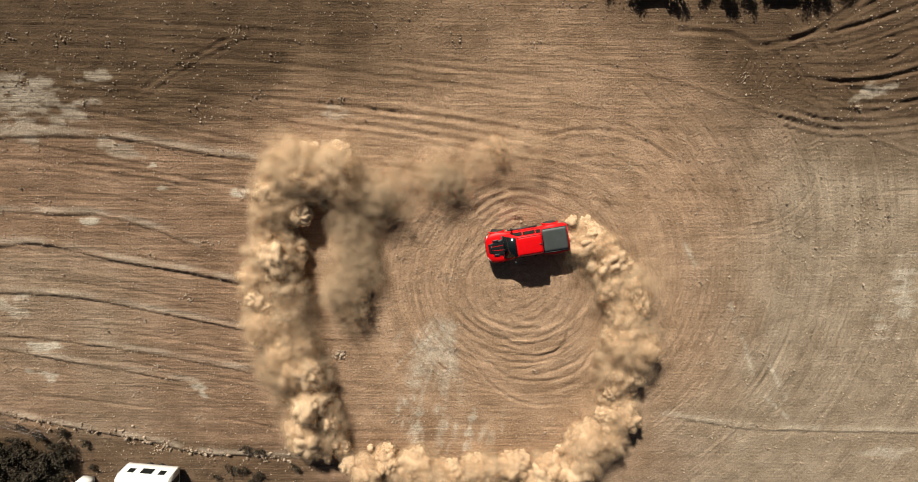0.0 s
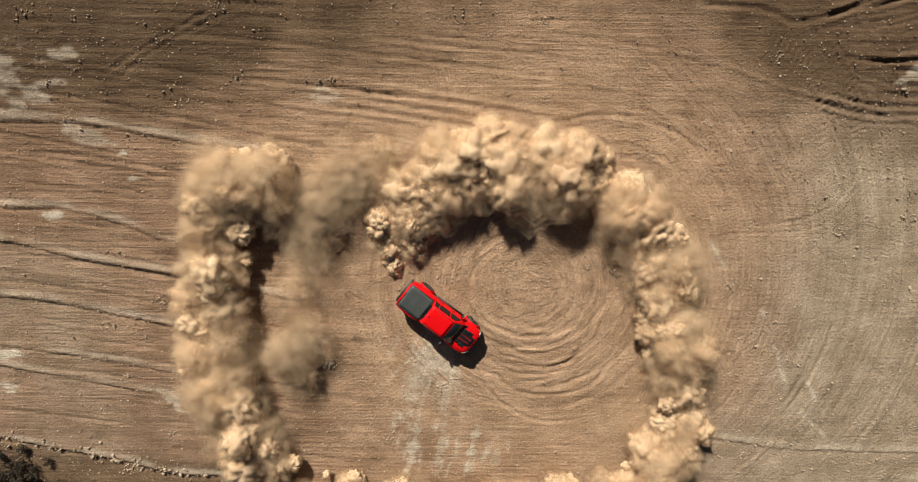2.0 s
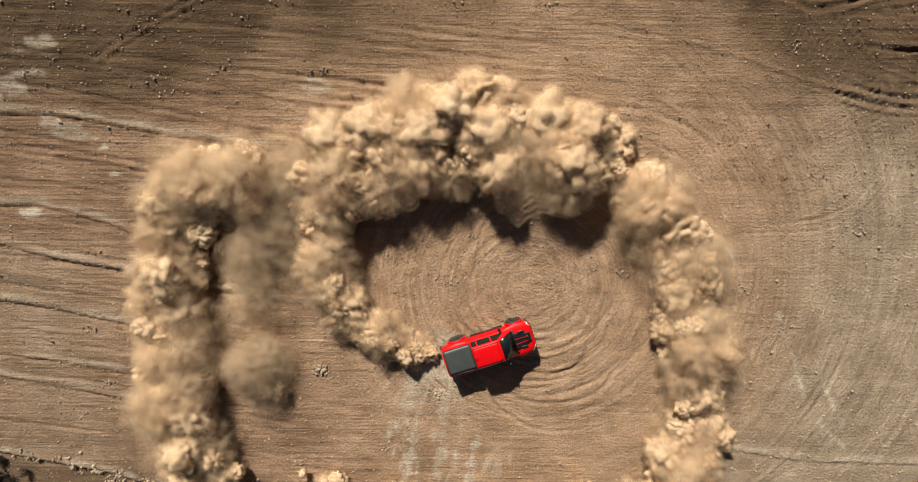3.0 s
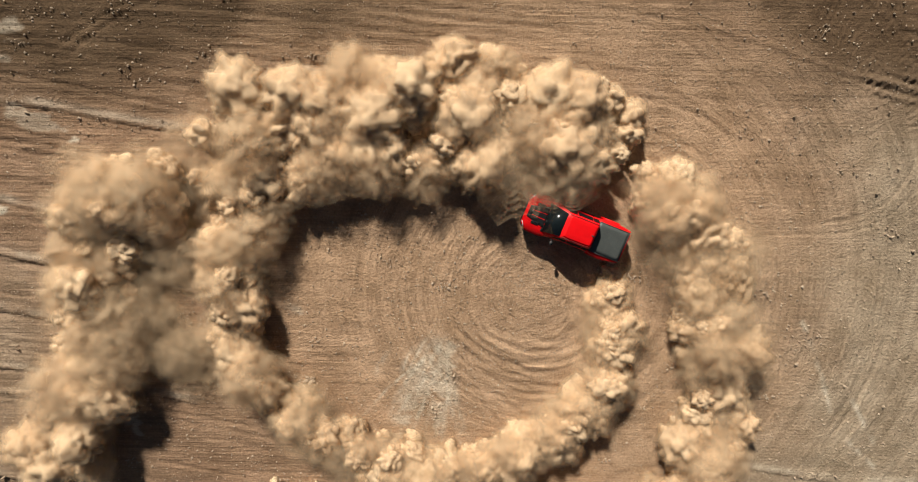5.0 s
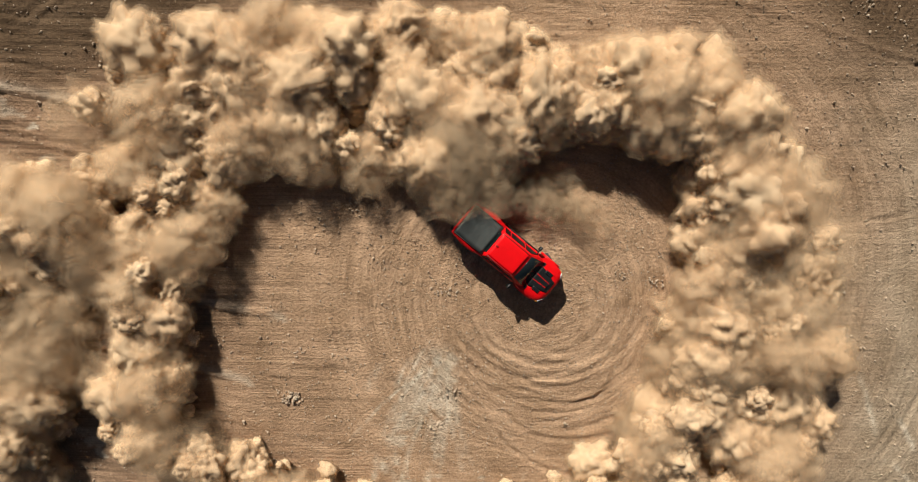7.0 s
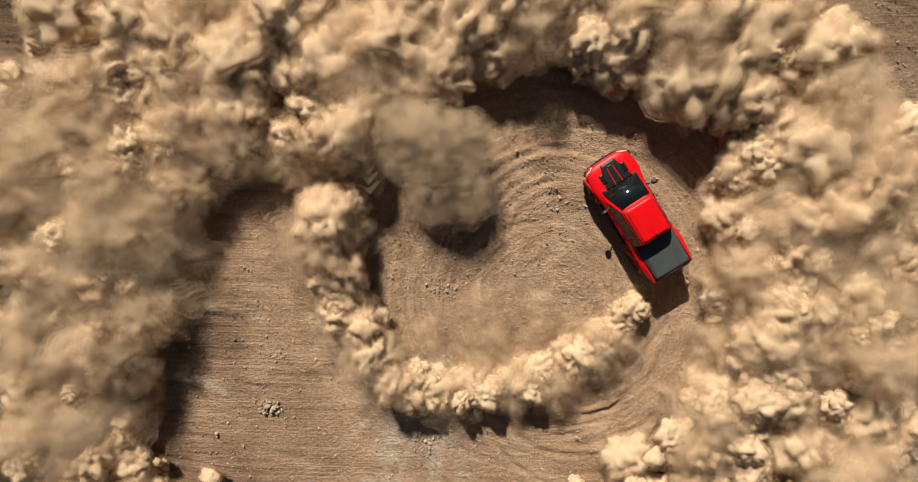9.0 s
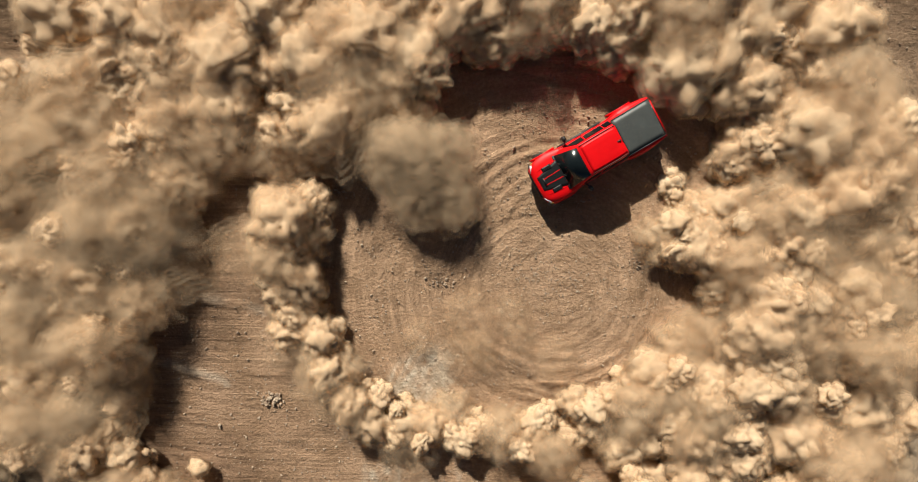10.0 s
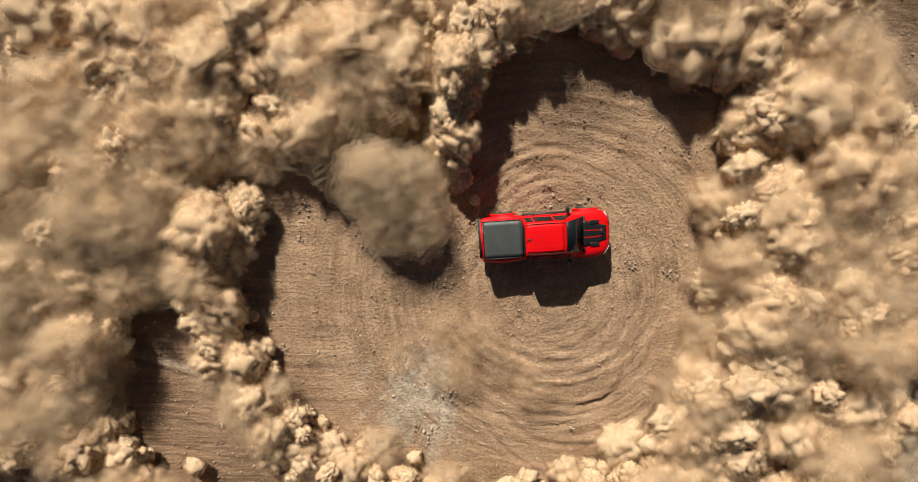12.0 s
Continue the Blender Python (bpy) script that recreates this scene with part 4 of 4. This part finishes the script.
    for x in (1.95, -1.85):
        part("axle", tube([(x, -0.95, 0.44), (x, 0, 0.44), (x, 0.95, 0.44)], 0.06, 8), TRIM, truck)
    wheels = [make_wheel(truck, x, y) for x in (1.95, -1.85) for y in (0.99, -0.99)]
    return truck, wheels


def skin_roof():
    """The slightly crowned sheet of the roof, with two pressed ribs."""
    bm = bmesh.new()
    rows = []
    for i in range(15):
        x = -0.93 + 1.60 * i / 14
        k = 1 - 0.06 * (abs(i - 7) / 7) ** 4
        rows.append([bm.verts.new((x, y * k, 1.950 + 0.03 * (1 - (y / 0.64) ** 2) * (1 - ((i - 7) / 8) ** 4) + (0.006 if abs(abs(y) - 0.4) < 0.04 else 0))) for y in np.linspace(-0.62, 0.62, 17)])
    for a, b in zip(rows, rows[1:]):
        for j in range(16):
            bm.faces.new((a[j], b[j], b[j + 1], a[j + 1]))
    geom = bmesh.ops.extrude_face_region(bm, geom=list(bm.faces))["geom"]
    bmesh.ops.translate(bm, verts=[g for g in geom if isinstance(g, bmesh.types.BMVert)], vec=(0, 0, -0.05))
    bmesh.ops.recalc_face_normals(bm, faces=bm.faces)
    return bm


TRUCK, WHEELS = make_truck()
TRUCK.scale = (0.96, 0.94, 0.97)
DRIVE = [        # seconds, x, y, heading in degrees
    (0.0, 3.73, 0.27, 189.9), (0.5, 1.11, 0.33, 226.4), (1.0, -1.08, -0.88, 261.8), (1.5, -2.47, -2.67, 287.3), (2.0, -2.21, -4.85, 321.8),
    (2.5, -1.08, -6.09, 355.4), (3.0, 0.92, -6.49, 379.1), (3.2, 1.88, -6.23, 391.0), (3.6, 3.75, -5.25, 418.0), (4.0, 5.10, -3.55, 447.0),
    (4.4, 5.75, -1.6, 475.5), (4.8, 5.61, 0.17, 503.0), (5.0, 5.20, 0.99, 519.4), (5.5, 3.99, 2.11, 559.0), (6.0, 2.33, 1.80, 605.0),
    (6.5, 1.26, 0.79, 643.3), (7.0, 1.37, -0.41, 681.1), (7.2, 1.66, -1.01, 695.3), (7.6, 2.70, -1.95, 727.0), (8.0, 4.15, -2.10, 759.0),
    (8.4, 5.55, -1.25, 791.0), (8.8, 6.36, 0.11, 823.2), (9.0, 6.51, 0.90, 844.1), (9.5, 6.08, 2.30, 894.0), (10.0, 4.78, 3.30, 931.7),
    (10.5, 3.40, 3.05, 978.3), (11.0, 2.30, 1.84, 1016.1), (11.5, 2.37, 0.69, 1056.5), (12.0, 2.97, -0.19, 1084.6),
]

# ---------------------------------------------------------------- dust thrown by the rear wheels
def drive_at(t):
    """Place and heading of the truck."""
    a = np.array(DRIVE)
    return tuple(float(np.interp(t, a[:, 0], a[:, k])) for k in (1, 2, 3))


def billow(p, freq, octaves, seed):
    total, amp = 0.0, 1.0
    off = Vector((seed * 7.3, seed * 3.1, seed * 5.7))
    for k in range(octaves):
        total += amp * abs(noise.noise(p * freq + off)) ** 0.8
        freq *= 2.1
        amp *= 0.5
    return total


def make_puff_mesh(seed, coats):
    """One billow of dust, about a metre in radius: a knobbly core inside ragged veils. coats: swelling, material and fineness of each layer."""
    rng = random.Random(seed)
    bm = bmesh.new()
    stretch = Vector((rng.uniform(0.85, 1.2), rng.uniform(0.85, 1.15), rng.uniform(0.75, 0.95)))
    me = bpy.data.meshes.new("puff")
    for layer, (swell, material, cuts) in enumerate(coats):
        first = len(bm.faces)
        bmesh.ops.create_icosphere(bm, subdivisions=cuts, radius=1)
        bm.faces.ensure_lookup_table()
        for v in {v for f in bm.faces[first:] for v in f.verts}:
            n = v.co.normalized()
            r = 0.55 + swell + 0.58 * billow(n, 1.4, 3, seed)
            v.co = Vector((n.x * stretch.x, n.y * stretch.y, n.z * stretch.z)) * r
        for f in bm.faces[first:]:
            f.material_index = layer
            f.smooth = True
        me.materials.append(material)
    bm.to_mesh(me)
    bm.free()
    return me


BIG_COATS = ((-0.06, DUST_DENSE, 4), (0.0, DUST_THIN, 4), (0.06, DUST_THIN, 4), (0.14, DUST_FAINT, 4))
MID_COATS = ((-0.06, DUST_DENSE, 4), (0.015, DUST_THIN, 4), (0.09, DUST_FAINT, 4))
SMALL_COATS = ((-0.05, DUST_DENSE, 3), (0.03, DUST_THIN, 3), (0.12, DUST_FAINT, 3))
SOFT_COATS = ((-0.26, DUST_HALF, 3), (-0.12, DUST_THIN, 4), (0.0, DUST_THIN, 4), (0.12, DUST_FAINT, 4), (0.24, DUST_HAZE, 4))
HAZE_COATS = ((-0.2, DUST_HAZE, 4), (-0.05, DUST_HAZE, 4), (0.1, DUST_HAZE, 4), (0.25, DUST_HAZE, 4))
PUFF = {"big": [make_puff_mesh(s, BIG_COATS) for s in range(1, 9)], "mid": [make_puff_mesh(s, MID_COATS) for s in range(11, 19)],
        "small": [make_puff_mesh(s, SMALL_COATS) for s in range(21, 27)], "soft": [make_puff_mesh(s, SOFT_COATS) for s in range(31, 38)],
        "haze": [make_puff_mesh(s, HAZE_COATS) for s in range(41, 46)]}
SIZES = {"big": (0.95, 1.6), "mid": (0.55, 1.0), "small": (0.28, 0.55), "soft": (1.0, 1.8), "haze": (1.4, 2.3)}
AGES = (0.0, 0.12, 0.25, 0.45, 0.7, 1.0, 1.5, 2.2, 3.2)
PUFFS = []


class Bank:
    """A bank of dust whose ridge line moves over the plan. born: when its first and last end are thrown up; shape: for some seconds the half width,
    the height and the ridge's points; drift: metres a second after the last of them; settle: when it begins to sink."""

    def __init__(self, born, shape, drift=(0, 0), settle=99.0):
        self.born, self.drift, self.settle = born, Vector(drift), settle
        self.times = sorted(shape)
        self.line = np.array([shape[t][2:] for t in self.times], float)
        self.wide, self.high = ([shape[t][k] for t in self.times] for k in (0, 1))

    def at(self, u, t):
        """The ridge's point at u (0 to 1) at t seconds, with half width and height."""
        n = self.line.shape[1] - 1
        i = min(int(u * n), n - 1)
        f = u * n - i
        p = [float(np.interp(t, self.times, self.line[:, i, k] * (1 - f) + self.line[:, i + 1, k] * f)) for k in (0, 1)]
        p = Vector(p) + self.drift * max(0.0, t - self.times[-1])
        return p, float(np.interp(t, self.times, self.wide)), float(np.interp(t, self.times, self.high))


def throw_bank(name, label, bank, counts, rng, scale=1.0):
    """Puffs of a bank: counts of each kind."""
    root = tagged(empty(name), label, "dust cloud", "dust banks" if name == "dust_bank" else "dust veils", "stuff")
    for kind, count in counts.items():
        for n in range(count):
            u = (n + rng.random()) / count
            reach, turn = math.sqrt(rng.random()), rng.uniform(0, math.tau)
            if kind == "small":      # small billows sit on the rim
                reach = 0.7 + 0.5 * rng.random()
            r = scale * rng.uniform(*SIZES[kind])
            ob = new("puff", rng.choice(PUFF[kind]))
            ob.parent = root
            ob.scale = (r * rng.uniform(0.9, 1.15), r * rng.uniform(0.9, 1.15), r * rng.uniform(0.8, 1.0))
            te = bank.born[0] + (bank.born[1] - bank.born[0]) * u + rng.gauss(0, 0.05)
            PUFFS.append((ob, bank, te, u, (reach * math.cos(turn), reach * math.sin(turn)), rng.random(), r, rng.uniform(0, 360), rng.uniform(-7, 7)))


def puff_rows(bank, te, u, off, rise, r, spin, spun):
    """Out of the ground behind the rear wheels, thrown to its place in the bank, and on with it."""
    x, y, head = drive_at(te)
    rear = Vector((x - 2.3 * math.cos(radians(head)), y - 2.3 * math.sin(radians(head))))
    thrown = te > 0 and (bank.at(u, te + 1)[0] - rear).length < 13      # far veils rise where they hang
    marks = {0.0, 12.0, *(t for t in bank.times if 0 < t < 12), *(round(te + a, 3) for a in AGES if 0 < te + a < 12)}
    if 0 < bank.settle < 12:
        marks.add(bank.settle)
    rows = []
    for t in sorted(marks):
        a = max(0.0, t - te)
        p, wide, high = bank.at(u, max(t, te))
        p = p + Vector(off) * wide
        if thrown:
            p = rear.lerp(p, 1 - math.exp(-a / 0.42))
        top = 0.25 * r + rise * high * (1 - 0.55 * min(1.0, off[0] ** 2 + off[1] ** 2))
        up = 1.0 if te < -1 else 1 - math.exp(-a / (0.06 + 0.18 * r))
        z = (top + 1.5 * r + 0.2) * up - 1.5 * r - 0.2 - 0.5 * max(0.0, t - bank.settle)
        rows.append((t, pose(p.x, p.y, z, 0, 0, spin + spun * t)))
    return rows


def make_dust_banks():
    rng = random.Random(5)
    left = Bank((-6, -3), {
        0: (1.5, 1.4, (-8.3, 5.7), (-12.2, 4.4), (-13.3, 0), (-14.4, -5.9), (-12.5, -10.9), (-10.6, -16.2)),
        1: (1.6, 1.5, (-11, 5), (-14.1, 3.3), (-14.2, -0.9), (-15.7, -6.6), (-13.7, -10.9), (-12.4, -15.9)),
        2.5: (1.7, 1.6, (-12.2, 4.6), (-15.9, 2.5), (-17, -1), (-18.2, -7.7), (-17.6, -12.5), (-14.4, -15.9)),
        5: (1.9, 1.8, (-16.7, 3.5), (-19.7, 1.3), (-20.9, -1.8), (-20.6, -4.8), (-22.7, -10.5), (-24.5, -13.5)),
        6.5: (2.2, 1.9, (-18.6, 2), (-21.7, 0.3), (-22.9, -2.1), (-22.6, -4.5), (-23.9, -9.7), (-24.6, -12.4)),
    }, (-0.15, 0.1))
    throw_bank("dust_bank", "soft tan dust bank drifting off on the wind", left, {"big": 14, "mid": 44, "small": 30, "soft": 40, "haze": 14}, rng)
    inner = Bank((-5, -3), {
        0: (1.2, 0.5, (2.7, 5.8), (-1.8, 4.8), (-6.1, 4), (-8.1, 0.9), (-9.2, -4.6), (-6.6, -0.3)),
        1: (1.2, 0.6, (-0.8, 4.9), (-4.5, 3.4), (-7, 4.5), (-7.9, 0.7), (-10.5, -6.1), (-7.2, -0.8)),
        2.5: (1.4, 0.5, (-6.8, 4.6), (-9.2, 4.3), (-10.4, 1.6), (-11.9, -0.9), (-13.2, -9.2), (-10.8, -6.8)),
        5: (1.6, 0.3, (-14.8, 2.6), (-15.7, 2.6), (-16.6, -0.2), (-18.2, -3.5), (-16.7, -7.5), (-15.3, -6.1)),
    }, (-0.3, 0), 4.0)
    throw_bank("dust_veil", "thin tan dust veil drifting low across the ring", inner, {"soft": 3, "haze": 32}, rng, 0.72)
    right = Bank((-4.2, -0.1), {
        0: (1.1, 1.2, (-8.9, -16.9), (-1.9, -18.4), (7, -17.4), (10.7, -13.9), (11.2, -8.9), (11.3, -5.1), (10, -1.5), (7, 0.9)),
        1: (1.45, 1.4, (-10.4, -18.3), (-1.9, -19.8), (9.1, -17), (11.7, -13.4), (12.5, -8.9), (11.6, -4.7), (10.4, -0.3), (7.4, 2.3)),
        2.5: (1.6, 1.5, (-12.6, -17.2), (-1.8, -19.7), (12.5, -16.9), (14, -13), (13.9, -8.6), (12.5, -3.6), (12, 0.4), (8.7, 3.1)),
        5: (1.7, 1.5, (-14, -16), (-1.5, -19.4), (13.5, -14.8), (13.7, -10.7), (14, -7.1), (12.9, -3), (12.9, -0.1), (9.3, 2.9)),
        9: (2.4, 2.0, (-16.8, -16.9), (-1.3, -19.7), (15.6, -12.5), (16.6, -8.5), (16.7, -5.8), (16.8, -2.7), (16.4, 0.3), (15.5, 3.2)),
    }, (0.12, 0))
    throw_bank("dust_bank", "billowing tan dust bank curving round the ring", right, {"big": 38, "mid": 100, "small": 80, "soft": 22, "haze": 14}, rng, 0.92)
    top = Bank((0.15, 1.7), {
        1: (0.9, 0.9, (7.2, 3), (5, 3.5), (2.8, 3.5), (1, 3.1), (-0.4, 2), (-1.1, 1.6)),
        2.5: (2.0, 1.7, (6.7, 4.6), (3.7, 5.2), (0.8, 6.1), (-2.1, 5.6), (-4.7, 4.8), (-6.7, 3.7)),
        3.1: (2.3, 1.8, (7.1, 4.5), (3.6, 5.7), (0.7, 6.6), (-2.7, 5.9), (-6.2, 5.1), (-8.8, 3.5)),
        5: (2.8, 1.6, (6.2, 5.1), (3.2, 6.2), (-0.2, 6.9), (-4.8, 6), (-9.2, 5.8), (-12.2, 5)),
        7.1: (3.2, 1.5, (0.9, 6.8), (-0.7, 6.3), (-2.7, 7), (-7.8, 6.7), (-12.2, 6.9), (-15.9, 5.4)),
        9: (3.3, 1.3, (-2.4, 8.6), (-3.8, 7.4), (-5.8, 7.0), (-9.3, 6.1), (-13.6, 6.3), (-17.1, 5.2)),
    }, (-0.5, 0.05))
    throw_bank("dust_bank", "dense high billowing tan dust bank thrown up by the truck", top, {"big": 60, "mid": 110, "small": 70, "soft": 22, "haze": 6}, rng)
    side = Bank((1.6, 3.3), {
        2.5: (0.8, 1.0, (-7.6, 3), (-8, 0.5), (-7.1, -1.9), (-6.4, -4.1), (-5.4, -6), (-4.3, -6.8), (-4, -6.8)),
        3.1: (1.0, 1.1, (-9.4, 1.5), (-9.9, -1.2), (-9, -3.7), (-7.7, -5.9), (-6, -7.7), (-3.9, -8.5), (-1.7, -8.1)),
        5: (1.1, 1.5, (-11.4, 2.4), (-13.5, -0.1), (-13.3, -3.4), (-13.5, -6.8), (-10.6, -9.9), (-8.3, -12.1), (-2.9, -13.1)),
        6.5: (1.6, 1.7, (-13.5, 2.4), (-15.1, -0.2), (-15.7, -3.5), (-15.4, -6.9), (-16.3, -9.9), (-11.8, -12.7), (-6.6, -14.5)),
        9: (2.3, 1.9, (-14.1, 2.5), (-17, -0.2), (-18.2, -1.7), (-16.1, -3.8), (-19.9, -9.8), (-17.4, -11.5), (-12.8, -15)),
    }, (-0.35, 0))
    throw_bank("dust_bank", "low ragged tan dust trail rolling away from the ring", side, {"big": 16, "mid": 84, "small": 70, "soft": 24, "haze": 14}, rng, 0.85)
    low = Bank((3.2, 5.1), {
        5: (0.8, 1.0, (-5.7, -13.8), (-0.5, -13.7), (4.1, -12.1), (7.4, -10), (8.4, -6.5), (7.9, -3.8), (8.6, -0.5)),
        5.5: (1.1, 1.2, (-6.2, -14.1), (-0.2, -14), (5, -12.3), (8.1, -9.4), (10.1, -7), (11.8, -4.3), (10.1, -0.2)),
        7.1: (1.8, 1.7, (-10, -14.6), (-0.9, -15.8), (8.9, -12.3), (9.9, -9.7), (11.3, -6.5), (11.4, -3.8), (12.1, -0.1)),
        9: (2.3, 1.8, (-11.3, -17.1), (-0.8, -16.8), (9.9, -10.9), (11.4, -8.1), (12.7, -5.3), (12.6, -2.5), (12.5, 0.3)),
    }, (0.05, 0.05))
    throw_bank("dust_bank", "billowing cream dust bank spreading beyond the ring", low, {"big": 38, "mid": 90, "small": 76, "soft": 22, "haze": 8}, rng)
    far = Bank((5.0, 6.4), {
        5.5: (0.6, 0.9, (10.7, 0.2), (9.1, 2.3), (7.9, 3.1), (7, 3.4), (6.4, 3.4), (6.1, 3.4)),
        6.5: (1.4, 1.7, (10.7, 1.1), (10.8, 3.5), (9.7, 6.1), (7.8, 7.1), (5.9, 7.1), (4.3, 7.3)),
        7.1: (1.8, 2.0, (12.2, 0.8), (12.4, 3.7), (10.6, 6.2), (8.2, 7.6), (4.9, 7.6), (1.6, 7.3)),
        9: (2.8, 1.4, (13.1, 1.5), (13, 4.5), (11.9, 6.8), (8.4, 8.7), (3.9, 9.6), (0.6, 9.4)),
    }, (0.2, 0.6))
    throw_bank("dust_bank", "dense high brown dust bank thrown up by the truck", far, {"big": 46, "mid": 100, "small": 90, "soft": 16, "haze": 6}, rng)
    lone = Bank((4.9, 5.6), {
        5.5: (1.5, 2.0, (1.2, 5.1), (0.4, 3.6)), 7.1: (1.5, 2.0, (-0.6, 4.8), (-0.9, 2.9)), 9: (1.5, 2.0, (-2, 3.9), (-1.5, 2.3)),
        11: (1.5, 2.0, (-3.2, 2.3), (-2.6, 1.2)), 12: (1.5, 2.0, (-3.9, 2.2), (-3.2, 0.8)),
    })
    throw_bank("dust_veil", "soft lone dust puff hanging over the ring", lone, {"soft": 3, "haze": 26}, rng, 0.62)
    wisp = Bank((5.2, 6.9), {
        5.5: (0.7, 0.6, (7.5, 1.2), (6.0, 2.6)), 6.5: (0.9, 0.8, (6.0, 1.6), (1.2, 3.2)), 7.1: (0.9, 0.8, (5.6, 2.0), (0.2, 2.0)), 9: (1.2, 0.4, (4.5, 6.0), (-1.5, 1.0)),
    }, (0, 0), 7.4)
    throw_bank("dust_veil", "thin grey dust wisps trailing from the tailgate", wisp, {"haze": 12}, rng, 0.5)
    ring = Bank((7.0, 8.95), {
        9: (0.8, 1.1, (-6, 1.3), (-6.9, -0.6), (-6.1, -3.3), (-4.4, -6.5), (-1.8, -7.9), (1.7, -7.8), (4.9, -6.7), (7.4, -4.9)),
        9.5: (0.95, 1.2, (-6.8, 1.1), (-7.8, -1), (-6.9, -4.1), (-4.7, -7.5), (-1.3, -9.5), (2.5, -8.9), (6.3, -7), (9.4, -4.8)),
        11: (1.2, 1.4, (-9.8, 1.3), (-10.8, -1.4), (-10.2, -4.5), (-8.6, -7.3), (-6.8, -10.4), (2.5, -12.2), (7.8, -10.4), (10.8, -7.7)),
        12: (1.3, 1.5, (-10.8, 1.1), (-12.6, -2.1), (-11.6, -5.6), (-9.4, -8.7), (-7.9, -11.3), (1.2, -13.8), (8, -11.8), (11.7, -8.3)),
    })
    throw_bank("dust_bank", "fresh cauliflower-like cream dust bank round the ring", ring, {"big": 22, "mid": 84, "small": 90, "soft": 16, "haze": 8}, rng, 0.85)
    near = Bank((8.95, 10.2), {
        9.5: (0.6, 0.9, (6.9, -1.3), (8.9, -1.7), (10.7, -2.2), (9.5, -0.5)),
        11: (1.4, 1.7, (10.4, 2), (12.3, 0.5), (13.2, -1.8), (12, -4.2)),
        12: (1.5, 1.8, (11, 1.8), (12.9, 0.6), (13.9, -1.7), (12.6, -4.4)),
    })
    throw_bank("dust_bank", "ragged cream dust bank thrown outwards by the truck", near, {"big": 14, "mid": 34, "small": 36, "soft": 12}, rng, 0.8)
    fresh = Bank((10.2, 11.8), {
        11: (0.7, 2.0, (4.1, 8.2), (2.5, 8.5), (1.2, 7.3), (0.7, 5.2)),
        12: (1.0, 2.8, (2.5, 10.1), (0.7, 9.2), (-1.5, 7.5), (-2.4, 5.3)),
    })
    throw_bank("dust_bank", "fresh dense brown dust column behind the truck", fresh, {"big": 22, "mid": 50, "small": 46, "haze": 4}, rng, 0.75)
    mass = Bank((6.2, 7.4), {
        7.1: (1.6, 1.0, (-21.2, -1.7), (-22.9, -5.6), (-23.5, -10.6), (-20.9, 0.8), (-19.1, 2.2)),
        9: (2.2, 1.6, (-18.6, -0.7), (-15.4, -1.7), (-18.2, -9.2), (-18.4, 2.7), (-13.7, 1.6)),
        12: (2.4, 1.6, (-19.6, -1.7), (-16.6, -0.4), (-20.4, -8.6), (-19.6, 2.4), (-14.6, 2.2)),
    })
    throw_bank("dust_veil", "wide soft tan dust veil hanging over the field", mass, {"big": 10, "mid": 30, "soft": 50, "haze": 24}, rng, 0.95)
    floor = Bank((7.6, 8.6), {9: (1.6, 0.2, (-2.2, -4.5), (3.0, -4.8)), 12: (1.9, 0.2, (-3.2, -5.8), (1.5, -6.5))})
    throw_bank("dust_veil", "faint low dust left inside the ring", floor, {"haze": 7}, rng, 0.5)


make_dust_banks()


# ---------------------------------------------------------------- what moves
def motions():
    walk(TRUCK, [(t, pose(x, y, 0.0, 0, 0, h)) for t, x, y, h in DRIVE])
    for n, wheel in enumerate(WHEELS):
        at = wheel.location.copy()
        steer = -24 if n < 2 else 0
        rate = 560 if n < 2 else 640
        rows = []
        for i in range(97):
            t = i * 0.125
            rows.append((t, Matrix.Translation(at) @ pose(0, 0, 0, 0, 0, steer) @ pose(0, 0, 0, 0, rate * t, 0)))
        walk(wheel, rows)
    for ob, *how in PUFFS:
        walk(ob, puff_rows(*how))


motions()
